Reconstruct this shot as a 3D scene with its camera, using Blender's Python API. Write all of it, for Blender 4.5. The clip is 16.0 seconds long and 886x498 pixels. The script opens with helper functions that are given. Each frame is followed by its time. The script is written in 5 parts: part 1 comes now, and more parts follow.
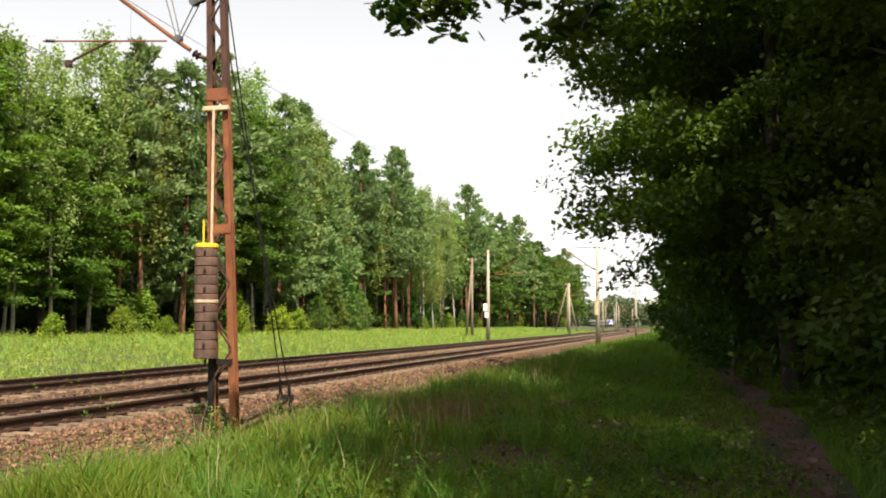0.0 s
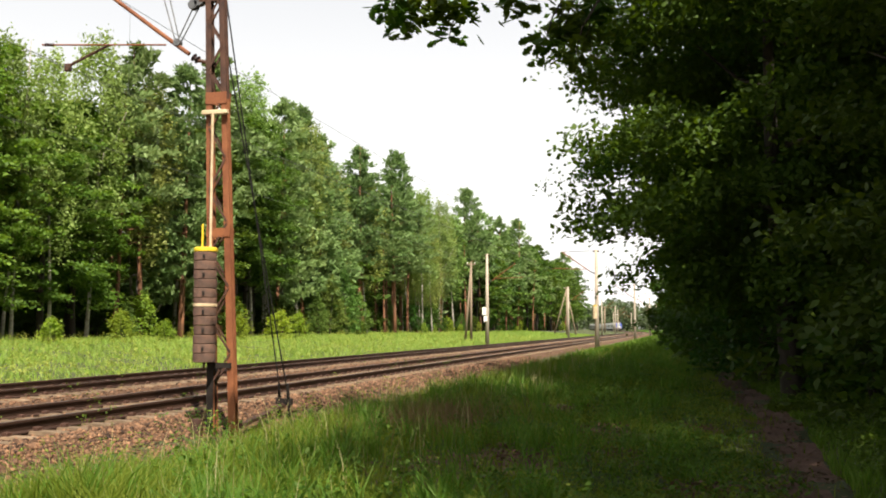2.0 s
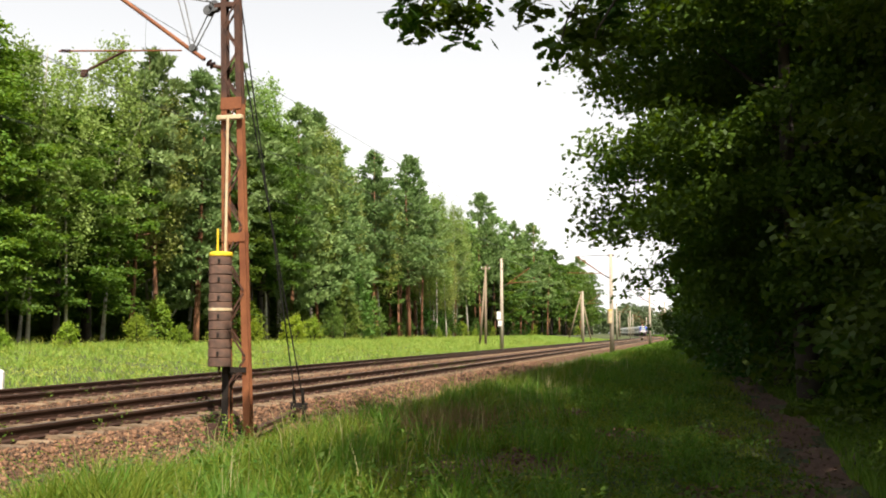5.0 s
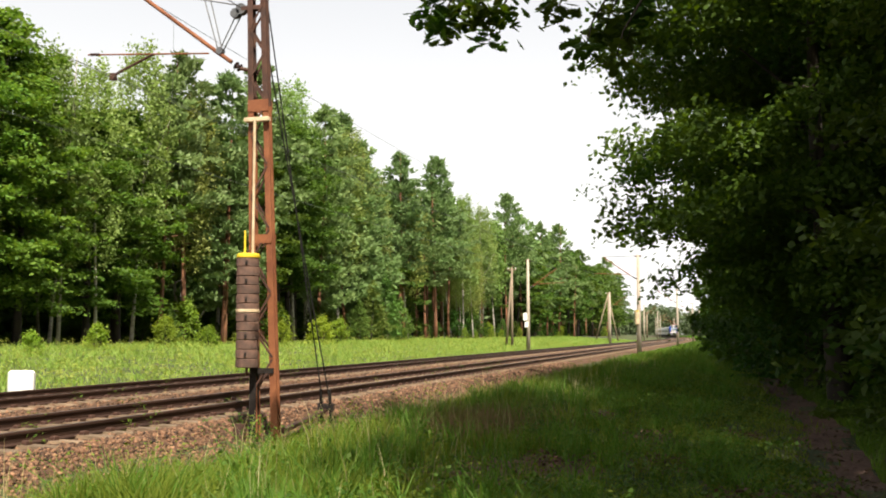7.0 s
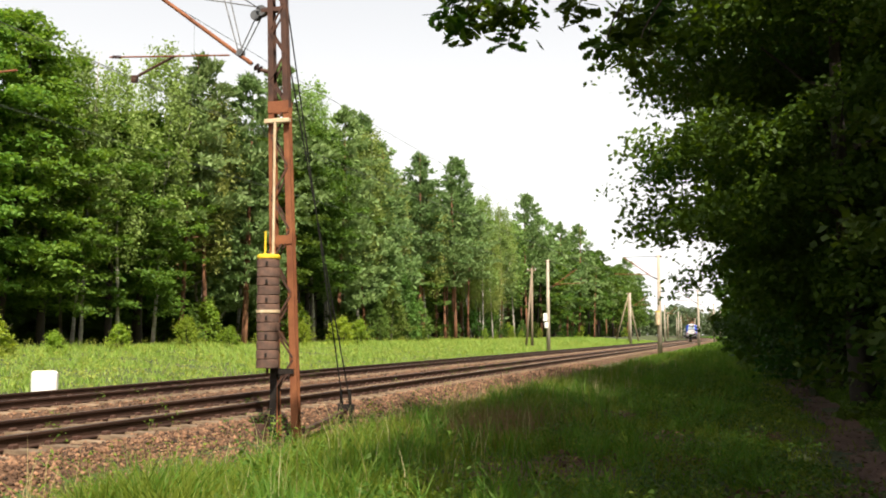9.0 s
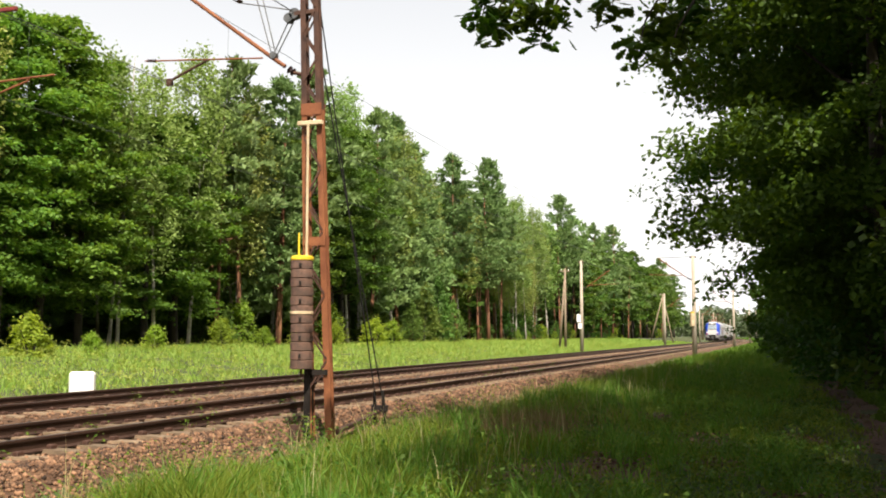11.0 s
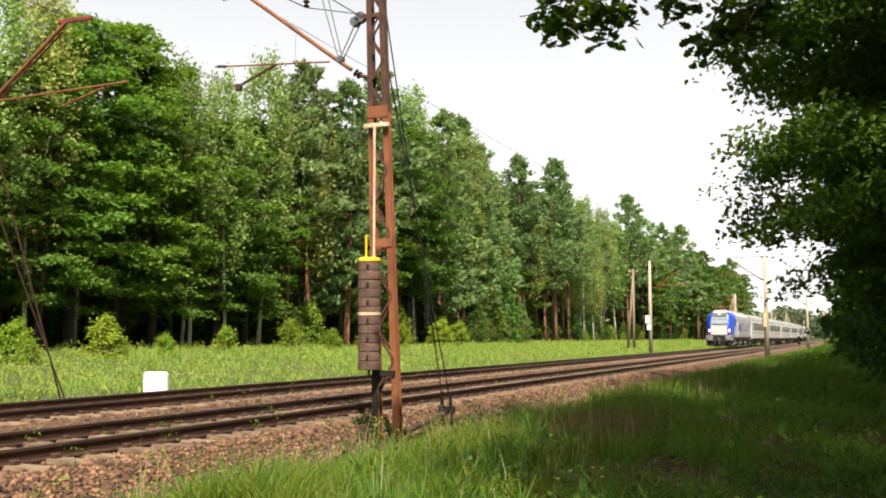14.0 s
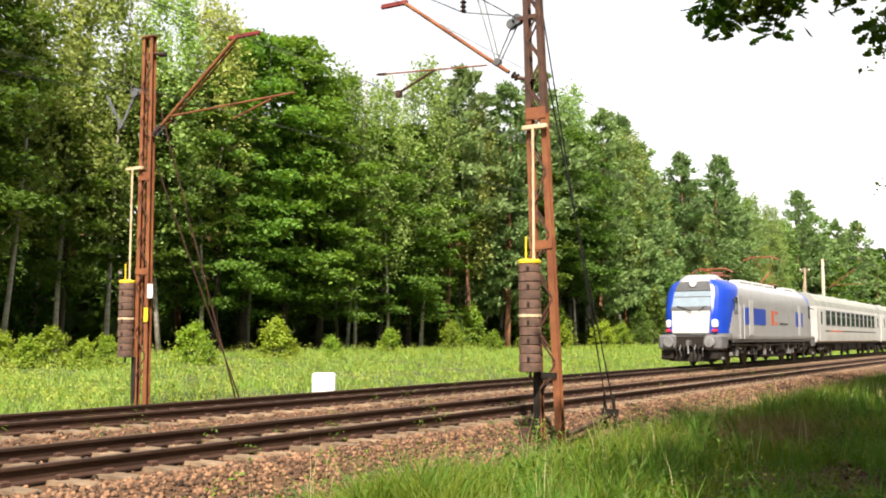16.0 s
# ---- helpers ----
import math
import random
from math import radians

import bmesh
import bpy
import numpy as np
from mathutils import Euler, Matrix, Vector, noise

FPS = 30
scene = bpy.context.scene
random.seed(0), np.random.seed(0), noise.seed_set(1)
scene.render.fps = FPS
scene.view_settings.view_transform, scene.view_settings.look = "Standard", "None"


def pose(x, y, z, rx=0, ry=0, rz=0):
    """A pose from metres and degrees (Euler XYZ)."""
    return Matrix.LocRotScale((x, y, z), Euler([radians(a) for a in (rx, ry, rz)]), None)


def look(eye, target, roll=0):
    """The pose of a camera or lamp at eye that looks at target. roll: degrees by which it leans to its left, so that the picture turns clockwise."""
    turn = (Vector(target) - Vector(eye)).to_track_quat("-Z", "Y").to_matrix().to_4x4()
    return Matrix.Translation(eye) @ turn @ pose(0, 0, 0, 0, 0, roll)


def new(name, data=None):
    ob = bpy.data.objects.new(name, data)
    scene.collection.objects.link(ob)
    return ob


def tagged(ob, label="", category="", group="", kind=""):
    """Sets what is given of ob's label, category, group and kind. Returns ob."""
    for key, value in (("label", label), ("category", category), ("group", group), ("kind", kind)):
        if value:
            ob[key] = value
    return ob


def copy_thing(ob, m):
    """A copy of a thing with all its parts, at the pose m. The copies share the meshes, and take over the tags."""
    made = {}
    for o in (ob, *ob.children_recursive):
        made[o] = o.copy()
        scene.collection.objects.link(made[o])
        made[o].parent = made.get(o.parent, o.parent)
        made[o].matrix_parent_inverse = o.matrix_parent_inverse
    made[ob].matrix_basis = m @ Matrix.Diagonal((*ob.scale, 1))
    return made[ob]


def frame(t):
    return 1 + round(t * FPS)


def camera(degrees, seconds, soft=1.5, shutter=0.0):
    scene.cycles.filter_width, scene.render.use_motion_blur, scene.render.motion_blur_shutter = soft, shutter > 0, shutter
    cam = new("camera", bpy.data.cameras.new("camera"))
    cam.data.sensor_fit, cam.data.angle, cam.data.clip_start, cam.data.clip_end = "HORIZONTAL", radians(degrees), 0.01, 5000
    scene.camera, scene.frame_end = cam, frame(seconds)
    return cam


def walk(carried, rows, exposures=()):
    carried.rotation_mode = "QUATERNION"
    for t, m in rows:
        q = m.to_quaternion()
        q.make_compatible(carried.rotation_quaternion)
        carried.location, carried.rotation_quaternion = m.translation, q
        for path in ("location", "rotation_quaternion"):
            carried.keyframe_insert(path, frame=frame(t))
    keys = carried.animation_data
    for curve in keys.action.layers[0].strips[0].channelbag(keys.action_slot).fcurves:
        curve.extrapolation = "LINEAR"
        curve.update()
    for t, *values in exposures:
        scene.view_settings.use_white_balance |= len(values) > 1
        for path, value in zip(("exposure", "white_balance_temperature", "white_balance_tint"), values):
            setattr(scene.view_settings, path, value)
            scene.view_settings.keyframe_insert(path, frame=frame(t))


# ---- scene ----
FOV = 46.98
EYE = 1.19
EXPOSURE = 0.85
cam = camera(FOV, 16.0, soft=1.9)

# seconds, yaw, pitch
PAN = [
    (0.0, 13.30, 4.245), (0.5, 13.32, 4.281), (1.0, 13.305, 4.326), (1.5, 13.264, 4.377), (2.0, 13.243, 4.456),
    (2.5, 13.225, 4.505), (3.0, 13.209, 4.556), (3.5, 13.228, 4.591), (4.0, 13.352, 4.637), (4.5, 13.66, 4.67),
    (6.0, 14.86, 4.755), (6.5, 15.201, 4.763), (7.0, 15.534, 4.766), (7.5, 15.813, 4.767), (8.0, 16.082, 4.772),
    (8.5, 16.307, 4.80), (9.0, 16.646, 4.80), (10.25, 17.78, 4.84), (11.5, 18.924, 4.869), (12.0, 19.28, 4.871),
    (12.5, 19.673, 4.891), (13.0, 20.271, 4.905), (13.5, 21.136, 4.912), (14.0, 22.241, 4.926), (14.5, 23.56, 4.943),
    (15.0, 24.836, 4.958), (15.4, 26.13, 4.975), (15.5, 26.596, 4.982), (15.6, 27.29, 4.99), (15.7, 28.28, 5.0),
    (15.8, 29.26, 5.01), (15.9, 30.25, 5.02), (16.0, 31.237, 5.032),
]
walk(cam, [(t, pose(0, 0, EYE, 90 + p, 0, y)) for t, y, p in PAN], exposures=[(0.0, EXPOSURE, 6850, 10), (15.0, EXPOSURE, 6800, 10), (15.5, EXPOSURE + 0.03, 6800, 10), (16.0, EXPOSURE + 0.28, 6800, 10)])

# ---- light ----
SUN_EL, SUN_AZ = 52.5, 150.0          # azimuth clockwise from the direction of the track
world = bpy.data.worlds.new("world")
scene.world = world
world.use_nodes = True
wn = world.node_tree
sky = wn.nodes.new("ShaderNodeTexSky")
sky.sky_type = "NISHITA"
sky.sun_disc = False
sky.sun_elevation, sky.sun_rotation = radians(SUN_EL), radians(SUN_AZ)
sky.air_density, sky.dust_density, sky.ozone_density = 1.0, 5.0, 0.5
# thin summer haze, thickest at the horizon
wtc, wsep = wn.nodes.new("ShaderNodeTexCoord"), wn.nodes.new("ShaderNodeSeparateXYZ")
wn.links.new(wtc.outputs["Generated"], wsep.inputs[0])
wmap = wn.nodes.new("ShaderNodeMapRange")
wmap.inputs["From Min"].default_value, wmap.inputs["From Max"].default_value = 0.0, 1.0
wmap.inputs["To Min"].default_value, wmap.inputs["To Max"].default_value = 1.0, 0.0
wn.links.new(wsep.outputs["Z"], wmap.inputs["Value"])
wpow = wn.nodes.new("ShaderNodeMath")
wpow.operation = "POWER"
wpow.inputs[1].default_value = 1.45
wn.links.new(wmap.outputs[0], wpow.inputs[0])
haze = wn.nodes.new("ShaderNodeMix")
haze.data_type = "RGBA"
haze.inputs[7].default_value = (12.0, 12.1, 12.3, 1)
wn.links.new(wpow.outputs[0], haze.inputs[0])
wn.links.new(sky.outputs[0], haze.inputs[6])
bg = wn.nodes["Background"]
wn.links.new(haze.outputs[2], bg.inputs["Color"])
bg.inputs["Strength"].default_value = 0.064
sun = bpy.data.lights.new("sun", "SUN")
sun.energy, sun.angle, sun.color = 5.0, radians(0.6), (1.0, 0.93, 0.82)
sun_ob = new("sun", sun)
sa, se = radians(SUN_AZ), radians(SUN_EL)
SUN_DIR = Vector((math.sin(sa) * math.cos(se), math.cos(sa) * math.cos(se), math.sin(se)))
sun_ob.matrix_world = look(SUN_DIR * 60, (0, 0, 0))


# ---- materials ----
def mat(name, c1, c2=None, rough=0.8, scale=6.0, metal=0.0, bump=0.3, fine=60.0, stretch=(1, 1, 1), island=0.0, obj=0.0, spec=0.5, speck=None):
    """A surface of two mixed tones at two scales with bump; island/obj: brightness change from piece to piece."""
    m = bpy.data.materials.new(name)
    m.use_nodes = True
    nt = m.node_tree
    N, L = nt.nodes, nt.links
    b = N["Principled BSDF"]
    b.inputs["Roughness"].default_value = rough
    b.inputs["Metallic"].default_value = metal
    b.inputs["Specular IOR Level"].default_value = spec
    c2 = c2 or tuple(v * 0.75 for v in c1)
    tc = N.new("ShaderNodeTexCoord")
    mp = N.new("ShaderNodeMapping")
    mp.inputs["Scale"].default_value = stretch
    L.new(tc.outputs["Object"], mp.inputs["Vector"])
    n1 = N.new("ShaderNodeTexNoise")
    n1.inputs["Scale"].default_value, n1.inputs["Detail"].default_value = scale, 6
    n2 = N.new("ShaderNodeTexNoise")
    n2.inputs["Scale"].default_value, n2.inputs["Detail"].default_value = fine, 3
    for n in (n1, n2):
        L.new(mp.outputs[0], n.inputs["Vector"])
    add = N.new("ShaderNodeMath")
    add.operation = "MULTIPLY_ADD"
    add.inputs[1].default_value, add.inputs[2].default_value = 0.45, -0.22
    L.new(n2.outputs[0], add.inputs[0])
    sm = N.new("ShaderNodeMath")
    L.new(n1.outputs[0], sm.inputs[0])
    L.new(add.outputs[0], sm.inputs[1])
    ramp = N.new("ShaderNodeValToRGB")
    ramp.color_ramp.elements[0].position, ramp.color_ramp.elements[1].position = 0.34, 0.66
    ramp.color_ramp.elements[0].color, ramp.color_ramp.elements[1].color = (*c1, 1), (*c2, 1)
    if speck:
        e = ramp.color_ramp.elements.new(0.74)
        e.color = (*speck, 1)
    L.new(sm.outputs[0], ramp.inputs[0])
    out = ramp.outputs[0]
    for amount, node, sock in ((island, "ShaderNodeNewGeometry", "Random Per Island"), (obj, "ShaderNodeObjectInfo", "Random")):
        if amount:
            g = N.new(node)
            hs = N.new("ShaderNodeHueSaturation")
            mr = N.new("ShaderNodeMapRange")
            mr.inputs["To Min"].default_value, mr.inputs["To Max"].default_value = 1 - amount, 1 + amount
            L.new(g.outputs[sock], mr.inputs["Value"])
            L.new(mr.outputs[0], hs.inputs["Value"])
            L.new(out, hs.inputs["Color"])
            out = hs.outputs[0]
    L.new(out, b.inputs["Base Color"])
    if bump:
        bp = N.new("ShaderNodeBump")
        bp.inputs["Strength"].default_value, bp.inputs["Distance"].default_value = bump, 0.02
        L.new(n2.outputs[0], bp.inputs["Height"])
        L.new(bp.outputs[0], b.inputs["Normal"])
    return m


def leaf_mat(name, c1, c2, trans=0.4, rough=0.55, spec=0.22, obj=0.18, hue=0.03):
    """Foliage: diffuse and glossy front with light let through, differing leaf by leaf and tree by tree."""
    m = bpy.data.materials.new(name)
    m.use_nodes = True
    N, L = m.node_tree.nodes, m.node_tree.links
    b = N["Principled BSDF"]
    b.inputs["Roughness"].default_value = rough
    b.inputs["Specular IOR Level"].default_value = spec
    g, oi = N.new("ShaderNodeNewGeometry"), N.new("ShaderNodeObjectInfo")
    mix = N.new("ShaderNodeMix")
    mix.data_type = "RGBA"
    mix.inputs[6].default_value, mix.inputs[7].default_value = (*c1, 1), (*c2, 1)
    L.new(g.outputs["Random Per Island"], mix.inputs[0])
    hs = N.new("ShaderNodeHueSaturation")
    mr, mh, wn2 = N.new("ShaderNodeMapRange"), N.new("ShaderNodeMapRange"), N.new("ShaderNodeTexWhiteNoise")
    wn2.noise_dimensions = "1D"
    L.new(oi.outputs["Random"], mr.inputs["Value"])
    L.new(oi.outputs["Random"], wn2.inputs["W"])
    L.new(wn2.outputs["Value"], mh.inputs["Value"])
    mr.inputs["To Min"].default_value, mr.inputs["To Max"].default_value = 1 - obj, 1 + obj
    mh.inputs["To Min"].default_value, mh.inputs["To Max"].default_value = 0.5 - hue, 0.5 + hue
    L.new(mr.outputs[0], hs.inputs["Value"])
    L.new(mh.outputs[0], hs.inputs["Hue"])
    L.new(mix.outputs[2], hs.inputs["Color"])
    L.new(hs.outputs[0], b.inputs["Base Color"])
    tr = N.new("ShaderNodeBsdfTranslucent")
    hs2 = N.new("ShaderNodeHueSaturation")
    hs2.inputs["Value"].default_value, hs2.inputs["Saturation"].default_value, hs2.inputs["Hue"].default_value = 1.5, 1.1, 0.485
    L.new(hs.outputs[0], hs2.inputs["Color"])
    L.new(hs2.outputs[0], tr.inputs["Color"])
    ms = N.new("ShaderNodeMixShader")
    ms.inputs[0].default_value = trans
    L.new(b.outputs[0], ms.inputs[1])
    L.new(tr.outputs[0], ms.inputs[2])
    L.new(ms.outputs[0], N["Material Output"].inputs["Surface"])
    return m


RUST = mat("rusty_steel", (0.15, 0.045, 0.016), (0.245, 0.088, 0.032), rough=0.75, scale=3.0, bump=0.25, fine=45)
RUST_DARK = mat("dark_rusty_steel", (0.045, 0.022, 0.016), (0.10, 0.045, 0.028), rough=0.7, scale=5, metal=0.2, fine=70)
RAIL = mat("rail_steel", (0.04, 0.021, 0.015), (0.075, 0.04, 0.028), rough=0.6, scale=3, metal=0.3, fine=50, stretch=(1, 0.2, 1))
RAIL_TOP = mat("rail_running_surface", (0.22, 0.19, 0.175), (0.13, 0.105, 0.09), rough=0.42, scale=2, metal=0.9, bump=0.05)
SLEEPER = mat("weathered_concrete", (0.24, 0.17, 0.108), (0.15, 0.103, 0.064), rough=0.9, scale=6, fine=80, obj=0.25)
SLEEPER_FAR = mat("old_concrete", (0.24, 0.17, 0.108), (0.15, 0.103, 0.064), rough=0.9, scale=6, island=0.25)
STONE = mat("ballast_stone", (0.090, 0.045, 0.024), (0.195, 0.107, 0.060), rough=0.9, scale=4, fine=60, island=0.85)
# bed coloured darker than its stones, painting shade into the gaps between them
BALLAST = mat("ballast_bed", (0.050, 0.023, 0.011), (0.140, 0.072, 0.034), rough=0.95, scale=14, fine=38, bump=1.0, speck=(0.21, 0.15, 0.105))
CONCRETE = mat("concrete_pole", (0.46, 0.40, 0.32), (0.34, 0.29, 0.23), rough=0.9, scale=2, fine=40, stretch=(1, 1, 0.3))
WEIGHT = mat("brown_concrete_weight", (0.15, 0.082, 0.058), (0.085, 0.052, 0.040), rough=0.85, scale=9, fine=90, obj=0.18, bump=0.4)
YELLOW = mat("yellow_paint", (0.80, 0.58, 0.03), (0.66, 0.46, 0.03), rough=0.6, scale=14)
CREAM = mat("cream_painted_rod", (0.62, 0.50, 0.33), (0.45, 0.33, 0.2), rough=0.7)
BLACK = mat("black_paint", (0.012, 0.010, 0.009), (0.028, 0.022, 0.019), rough=0.8, spec=0.2)
WIRE = mat("dark_wire", (0.05, 0.05, 0.05), (0.03, 0.03, 0.03), rough=0.5, metal=0.5, bump=0)
COPPER = mat("greenish_copper_wire", (0.10, 0.12, 0.10), (0.07, 0.08, 0.07), rough=0.5, metal=0.4, bump=0)
INSUL = mat("brown_porcelain", (0.05, 0.03, 0.03), (0.03, 0.02, 0.02), rough=0.25, bump=0)
ALU = mat("galvanised_steel", (0.20, 0.205, 0.21), (0.13, 0.135, 0.14), rough=0.5, metal=0.6)
WHITE = mat("white_paint", (0.82, 0.82, 0.80), (0.74, 0.74, 0.71), rough=0.6, scale=5)
RED = mat("red_paint", (0.20, 0.022, 0.02), (0.14, 0.018, 0.015), rough=0.6)
WOOD = mat("old_wood_pole", (0.30, 0.23, 0.16), (0.20, 0.155, 0.11), rough=0.9, stretch=(1, 1, 0.1), fine=50)
SOIL = mat("bare_soil", (0.10, 0.052, 0.034), (0.17, 0.092, 0.062), rough=1.0, scale=5, fine=45, bump=0.8)
TURF = mat("turf", (0.035, 0.055, 0.012), (0.075, 0.085, 0.028), rough=1.0, scale=0.9, fine=22, bump=0.9)
LITTER = mat("forest_floor", (0.035, 0.048, 0.014), (0.065, 0.060, 0.026), rough=1.0, scale=0.8, fine=12, bump=0.8)
BARK_PINE = mat("pine_bark", (0.24, 0.105, 0.052), (0.12, 0.06, 0.035), rough=0.95, scale=2.5, fine=25, stretch=(1, 1, 0.3), obj=0.2)
BARK_BIRCH = mat("birch_bark", (0.44, 0.40, 0.35), (0.24, 0.21, 0.18), rough=0.8, scale=3, fine=14, stretch=(1, 1, 2.2), obj=0.15)
BARK_DARK = mat("dark_bark", (0.055, 0.042, 0.032), (0.032, 0.026, 0.02), rough=0.95, scale=4, fine=30, stretch=(1, 1, 0.3), obj=0.2)
# oak leaf for the shaded trees, some of their shade put into its dark colour
LEAF_OAK_SHADED = leaf_mat("oak_leaves", (0.034, 0.074, 0.009), (0.062, 0.120, 0.015), trans=0.34)
LEAF_WOOD = leaf_mat("wood_leaves", (0.048, 0.100, 0.015), (0.105, 0.176, 0.032), trans=0.38, hue=0.015)
# same oak leaf, lighter and more translucent: sun on the crown's edge put into colour
LEAF_OAK_LIT = leaf_mat("fresh_oak_leaves", (0.042, 0.088, 0.010), (0.080, 0.145, 0.018), trans=0.40)
LEAF_MAPLE = leaf_mat("maple_leaves", (0.076, 0.155, 0.022), (0.148, 0.236, 0.042), trans=0.42, hue=0.014)
LEAF_BIRCH = leaf_mat("birch_leaves", (0.19, 0.27, 0.062), (0.30, 0.38, 0.125), trans=0.45)
NEEDLES = leaf_mat("pine_needles", (0.105, 0.180, 0.055), (0.180, 0.262, 0.095), trans=0.28, hue=0.012)
SPRUCE = leaf_mat("young_conifer_needles", (0.075, 0.135, 0.025), (0.11, 0.18, 0.035), trans=0.25)
BUSH = leaf_mat("bush_leaves", (0.16, 0.25, 0.03), (0.27, 0.36, 0.06), trans=0.5, hue=0.012)
FAR_WOOD = leaf_mat("distant_foliage", (0.075, 0.115, 0.055), (0.115, 0.15, 0.075), trans=0.3)
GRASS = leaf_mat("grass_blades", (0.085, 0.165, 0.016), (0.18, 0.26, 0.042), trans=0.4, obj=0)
GRASS_DRY = leaf_mat("dry_grass_stalks", (0.33, 0.27, 0.13), (0.50, 0.42, 0.24), trans=0.3, obj=0)
DEAD = leaf_mat("dead_leaves", (0.085, 0.048, 0.026), (0.19, 0.12, 0.07), trans=0.15, obj=0)
HERB = leaf_mat("bank_herbs", (0.050, 0.115, 0.014), (0.115, 0.195, 0.030), trans=0.35, obj=0)
GRASS_BROWN = leaf_mat("reddish_seeding_grass", (0.17, 0.105, 0.05), (0.27, 0.19, 0.10), trans=0.3, obj=0)
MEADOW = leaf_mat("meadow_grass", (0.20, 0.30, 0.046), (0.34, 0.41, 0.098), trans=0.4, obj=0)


# ---- mesh helpers ----
class Geo:
    """Gathers vertices and faces of one mesh."""

    def __init__(self):
        self.v, self.f = [], []

    def add(self, vs, fs):
        o = len(self.v)
        self.v += [tuple(p) for p in vs]
        self.f += [tuple(i + o for i in f) for f in fs]
        return self

    def box(self, x0, x1, y0, y1, z0, z1, b=0.0):
        if b <= 0:
            vs = [(x, y, z) for z in (z0, z1) for y in (y0, y1) for x in (x0, x1)]
            return self.add(vs, [(0, 2, 3, 1), (4, 5, 7, 6), (0, 1, 5, 4), (2, 6, 7, 3), (0, 4, 6, 2), (1, 3, 7, 5)])
        rings = []
        for z, i in ((z0, b), (z0 + b, 0), (z1 - b, 0), (z1, b)):
            X0, X1, Y0, Y1 = x0 + i, x1 - i, y0 + i, y1 - i
            rings.append([(X0 + b, Y0, z), (X1 - b, Y0, z), (X1, Y0 + b, z), (X1, Y1 - b, z), (X1 - b, Y1, z), (X0 + b, Y1, z), (X0, Y1 - b, z), (X0, Y0 + b, z)])
        return self.rings(rings)

    def rings(self, rings, cap=True):
        n = len(rings[0])
        vs = [p for r in rings for p in r]
        fs = [(k * n + i, k * n + (i + 1) % n, (k + 1) * n + (i + 1) % n, (k + 1) * n + i) for k in range(len(rings) - 1) for i in range(n)]
        if cap:
            fs += [tuple(range(n - 1, -1, -1)), tuple((len(rings) - 1) * n + i for i in range(n))]
        return self.add(vs, fs)

    def tube(self, pts, radii, n=8, cap=True):
        pts = [Vector(p) for p in pts]
        if not hasattr(radii, "__len__"):
            radii = [radii] * len(pts)
        rings = []
        for i, p in enumerate(pts):
            d = (pts[min(i + 1, len(pts) - 1)] - pts[max(i - 1, 0)]).normalized()
            u = d.cross(Vector((0, 1, 0.03)) if abs(d.y) < 0.9 else Vector((1, 0, 0.03))).normalized()
            w = d.cross(u)
            rings.append([p + radii[i] * (u * math.cos(a) + w * math.sin(a)) for a in (2 * math.pi * k / n for k in range(n))])
        return self.rings(rings, cap)

    def lathe(self, profile, n=16, at=(0, 0, 0)):
        """profile: (radius, z) from below."""
        return self.rings([[(at[0] + r * math.cos(2 * math.pi * k / n), at[1] + r * math.sin(2 * math.pi * k / n), at[2] + z) for k in range(n)] for r, z in profile])

    def wheel(self, c, r, w, n=20, axis="x"):
        """A disc with its axle along x or y, centred on c."""
        rings = []
        for rr, o in ((r * 0.9, -w / 2), (r, -w / 2 + 0.02), (r, w / 2 - 0.02), (r * 0.9, w / 2)):
            ring = []
            for k in range(n):
                a = 2 * math.pi * k / n
                q = (o, rr * math.cos(a), rr * math.sin(a)) if axis == "x" else (rr * math.cos(a), o, rr * math.sin(a))
                ring.append((c[0] + q[0], c[1] + q[1], c[2] + q[2]))
            rings.append(ring)
        return self.rings(rings)

    def mesh(self, name, material, smooth=False):
        me = bpy.data.meshes.new(name)
        me.from_pydata(self.v, [], self.f)
        me.materials.append(material)
        me.update()
        if smooth:
            me.polygons.foreach_set("use_smooth", [True] * len(me.polygons))
        bm = bmesh.new()
        bm.from_mesh(me)
        bmesh.ops.recalc_face_normals(bm, faces=bm.faces)
        bm.to_mesh(me)
        bm.free()
        return me


def arrays(name, verts, faces, material, smooth=False):
    """A mesh from arrays (faces all of one length)."""
    me = bpy.data.meshes.new(name)
    nv, nf, k = len(verts), len(faces), faces.shape[1]
    me.vertices.add(nv)
    me.vertices.foreach_set("co", np.asarray(verts, np.float32).ravel())
    me.loops.add(nf * k)
    me.loops.foreach_set("vertex_index", faces.astype(np.int32).ravel())
    me.polygons.add(nf)
    me.polygons.foreach_set("loop_start", np.arange(0, nf * k, k, dtype=np.int32))
    me.update(calc_edges=True)
    me.materials.append(material)
    if smooth:
        me.polygons.foreach_set("use_smooth", [True] * nf)
    return me


def part(name, geo, material, parent=None, label="", smooth=False, at=None):
    me = geo if isinstance(geo, bpy.types.Mesh) else geo.mesh(name, material, smooth)
    ob = new(name, me)
    ob.parent = parent
    if at is not None:
        ob.matrix_local = at
    if label:
        ob["label"] = label
    return ob


def thing(name, at, label, category, group="", kind=""):
    ob = new(name)
    ob.empty_display_size = 0.2
    ob.matrix_world = at
    return tagged(ob, label, category, group, kind)


RNG = np.random.default_rng(7)

# ---- the line of the track ----
NEAR_TRACK, FAR_TRACK, CURVE_Y, CURVE_2R = -9.18, -13.62, 215.0, 4900.0


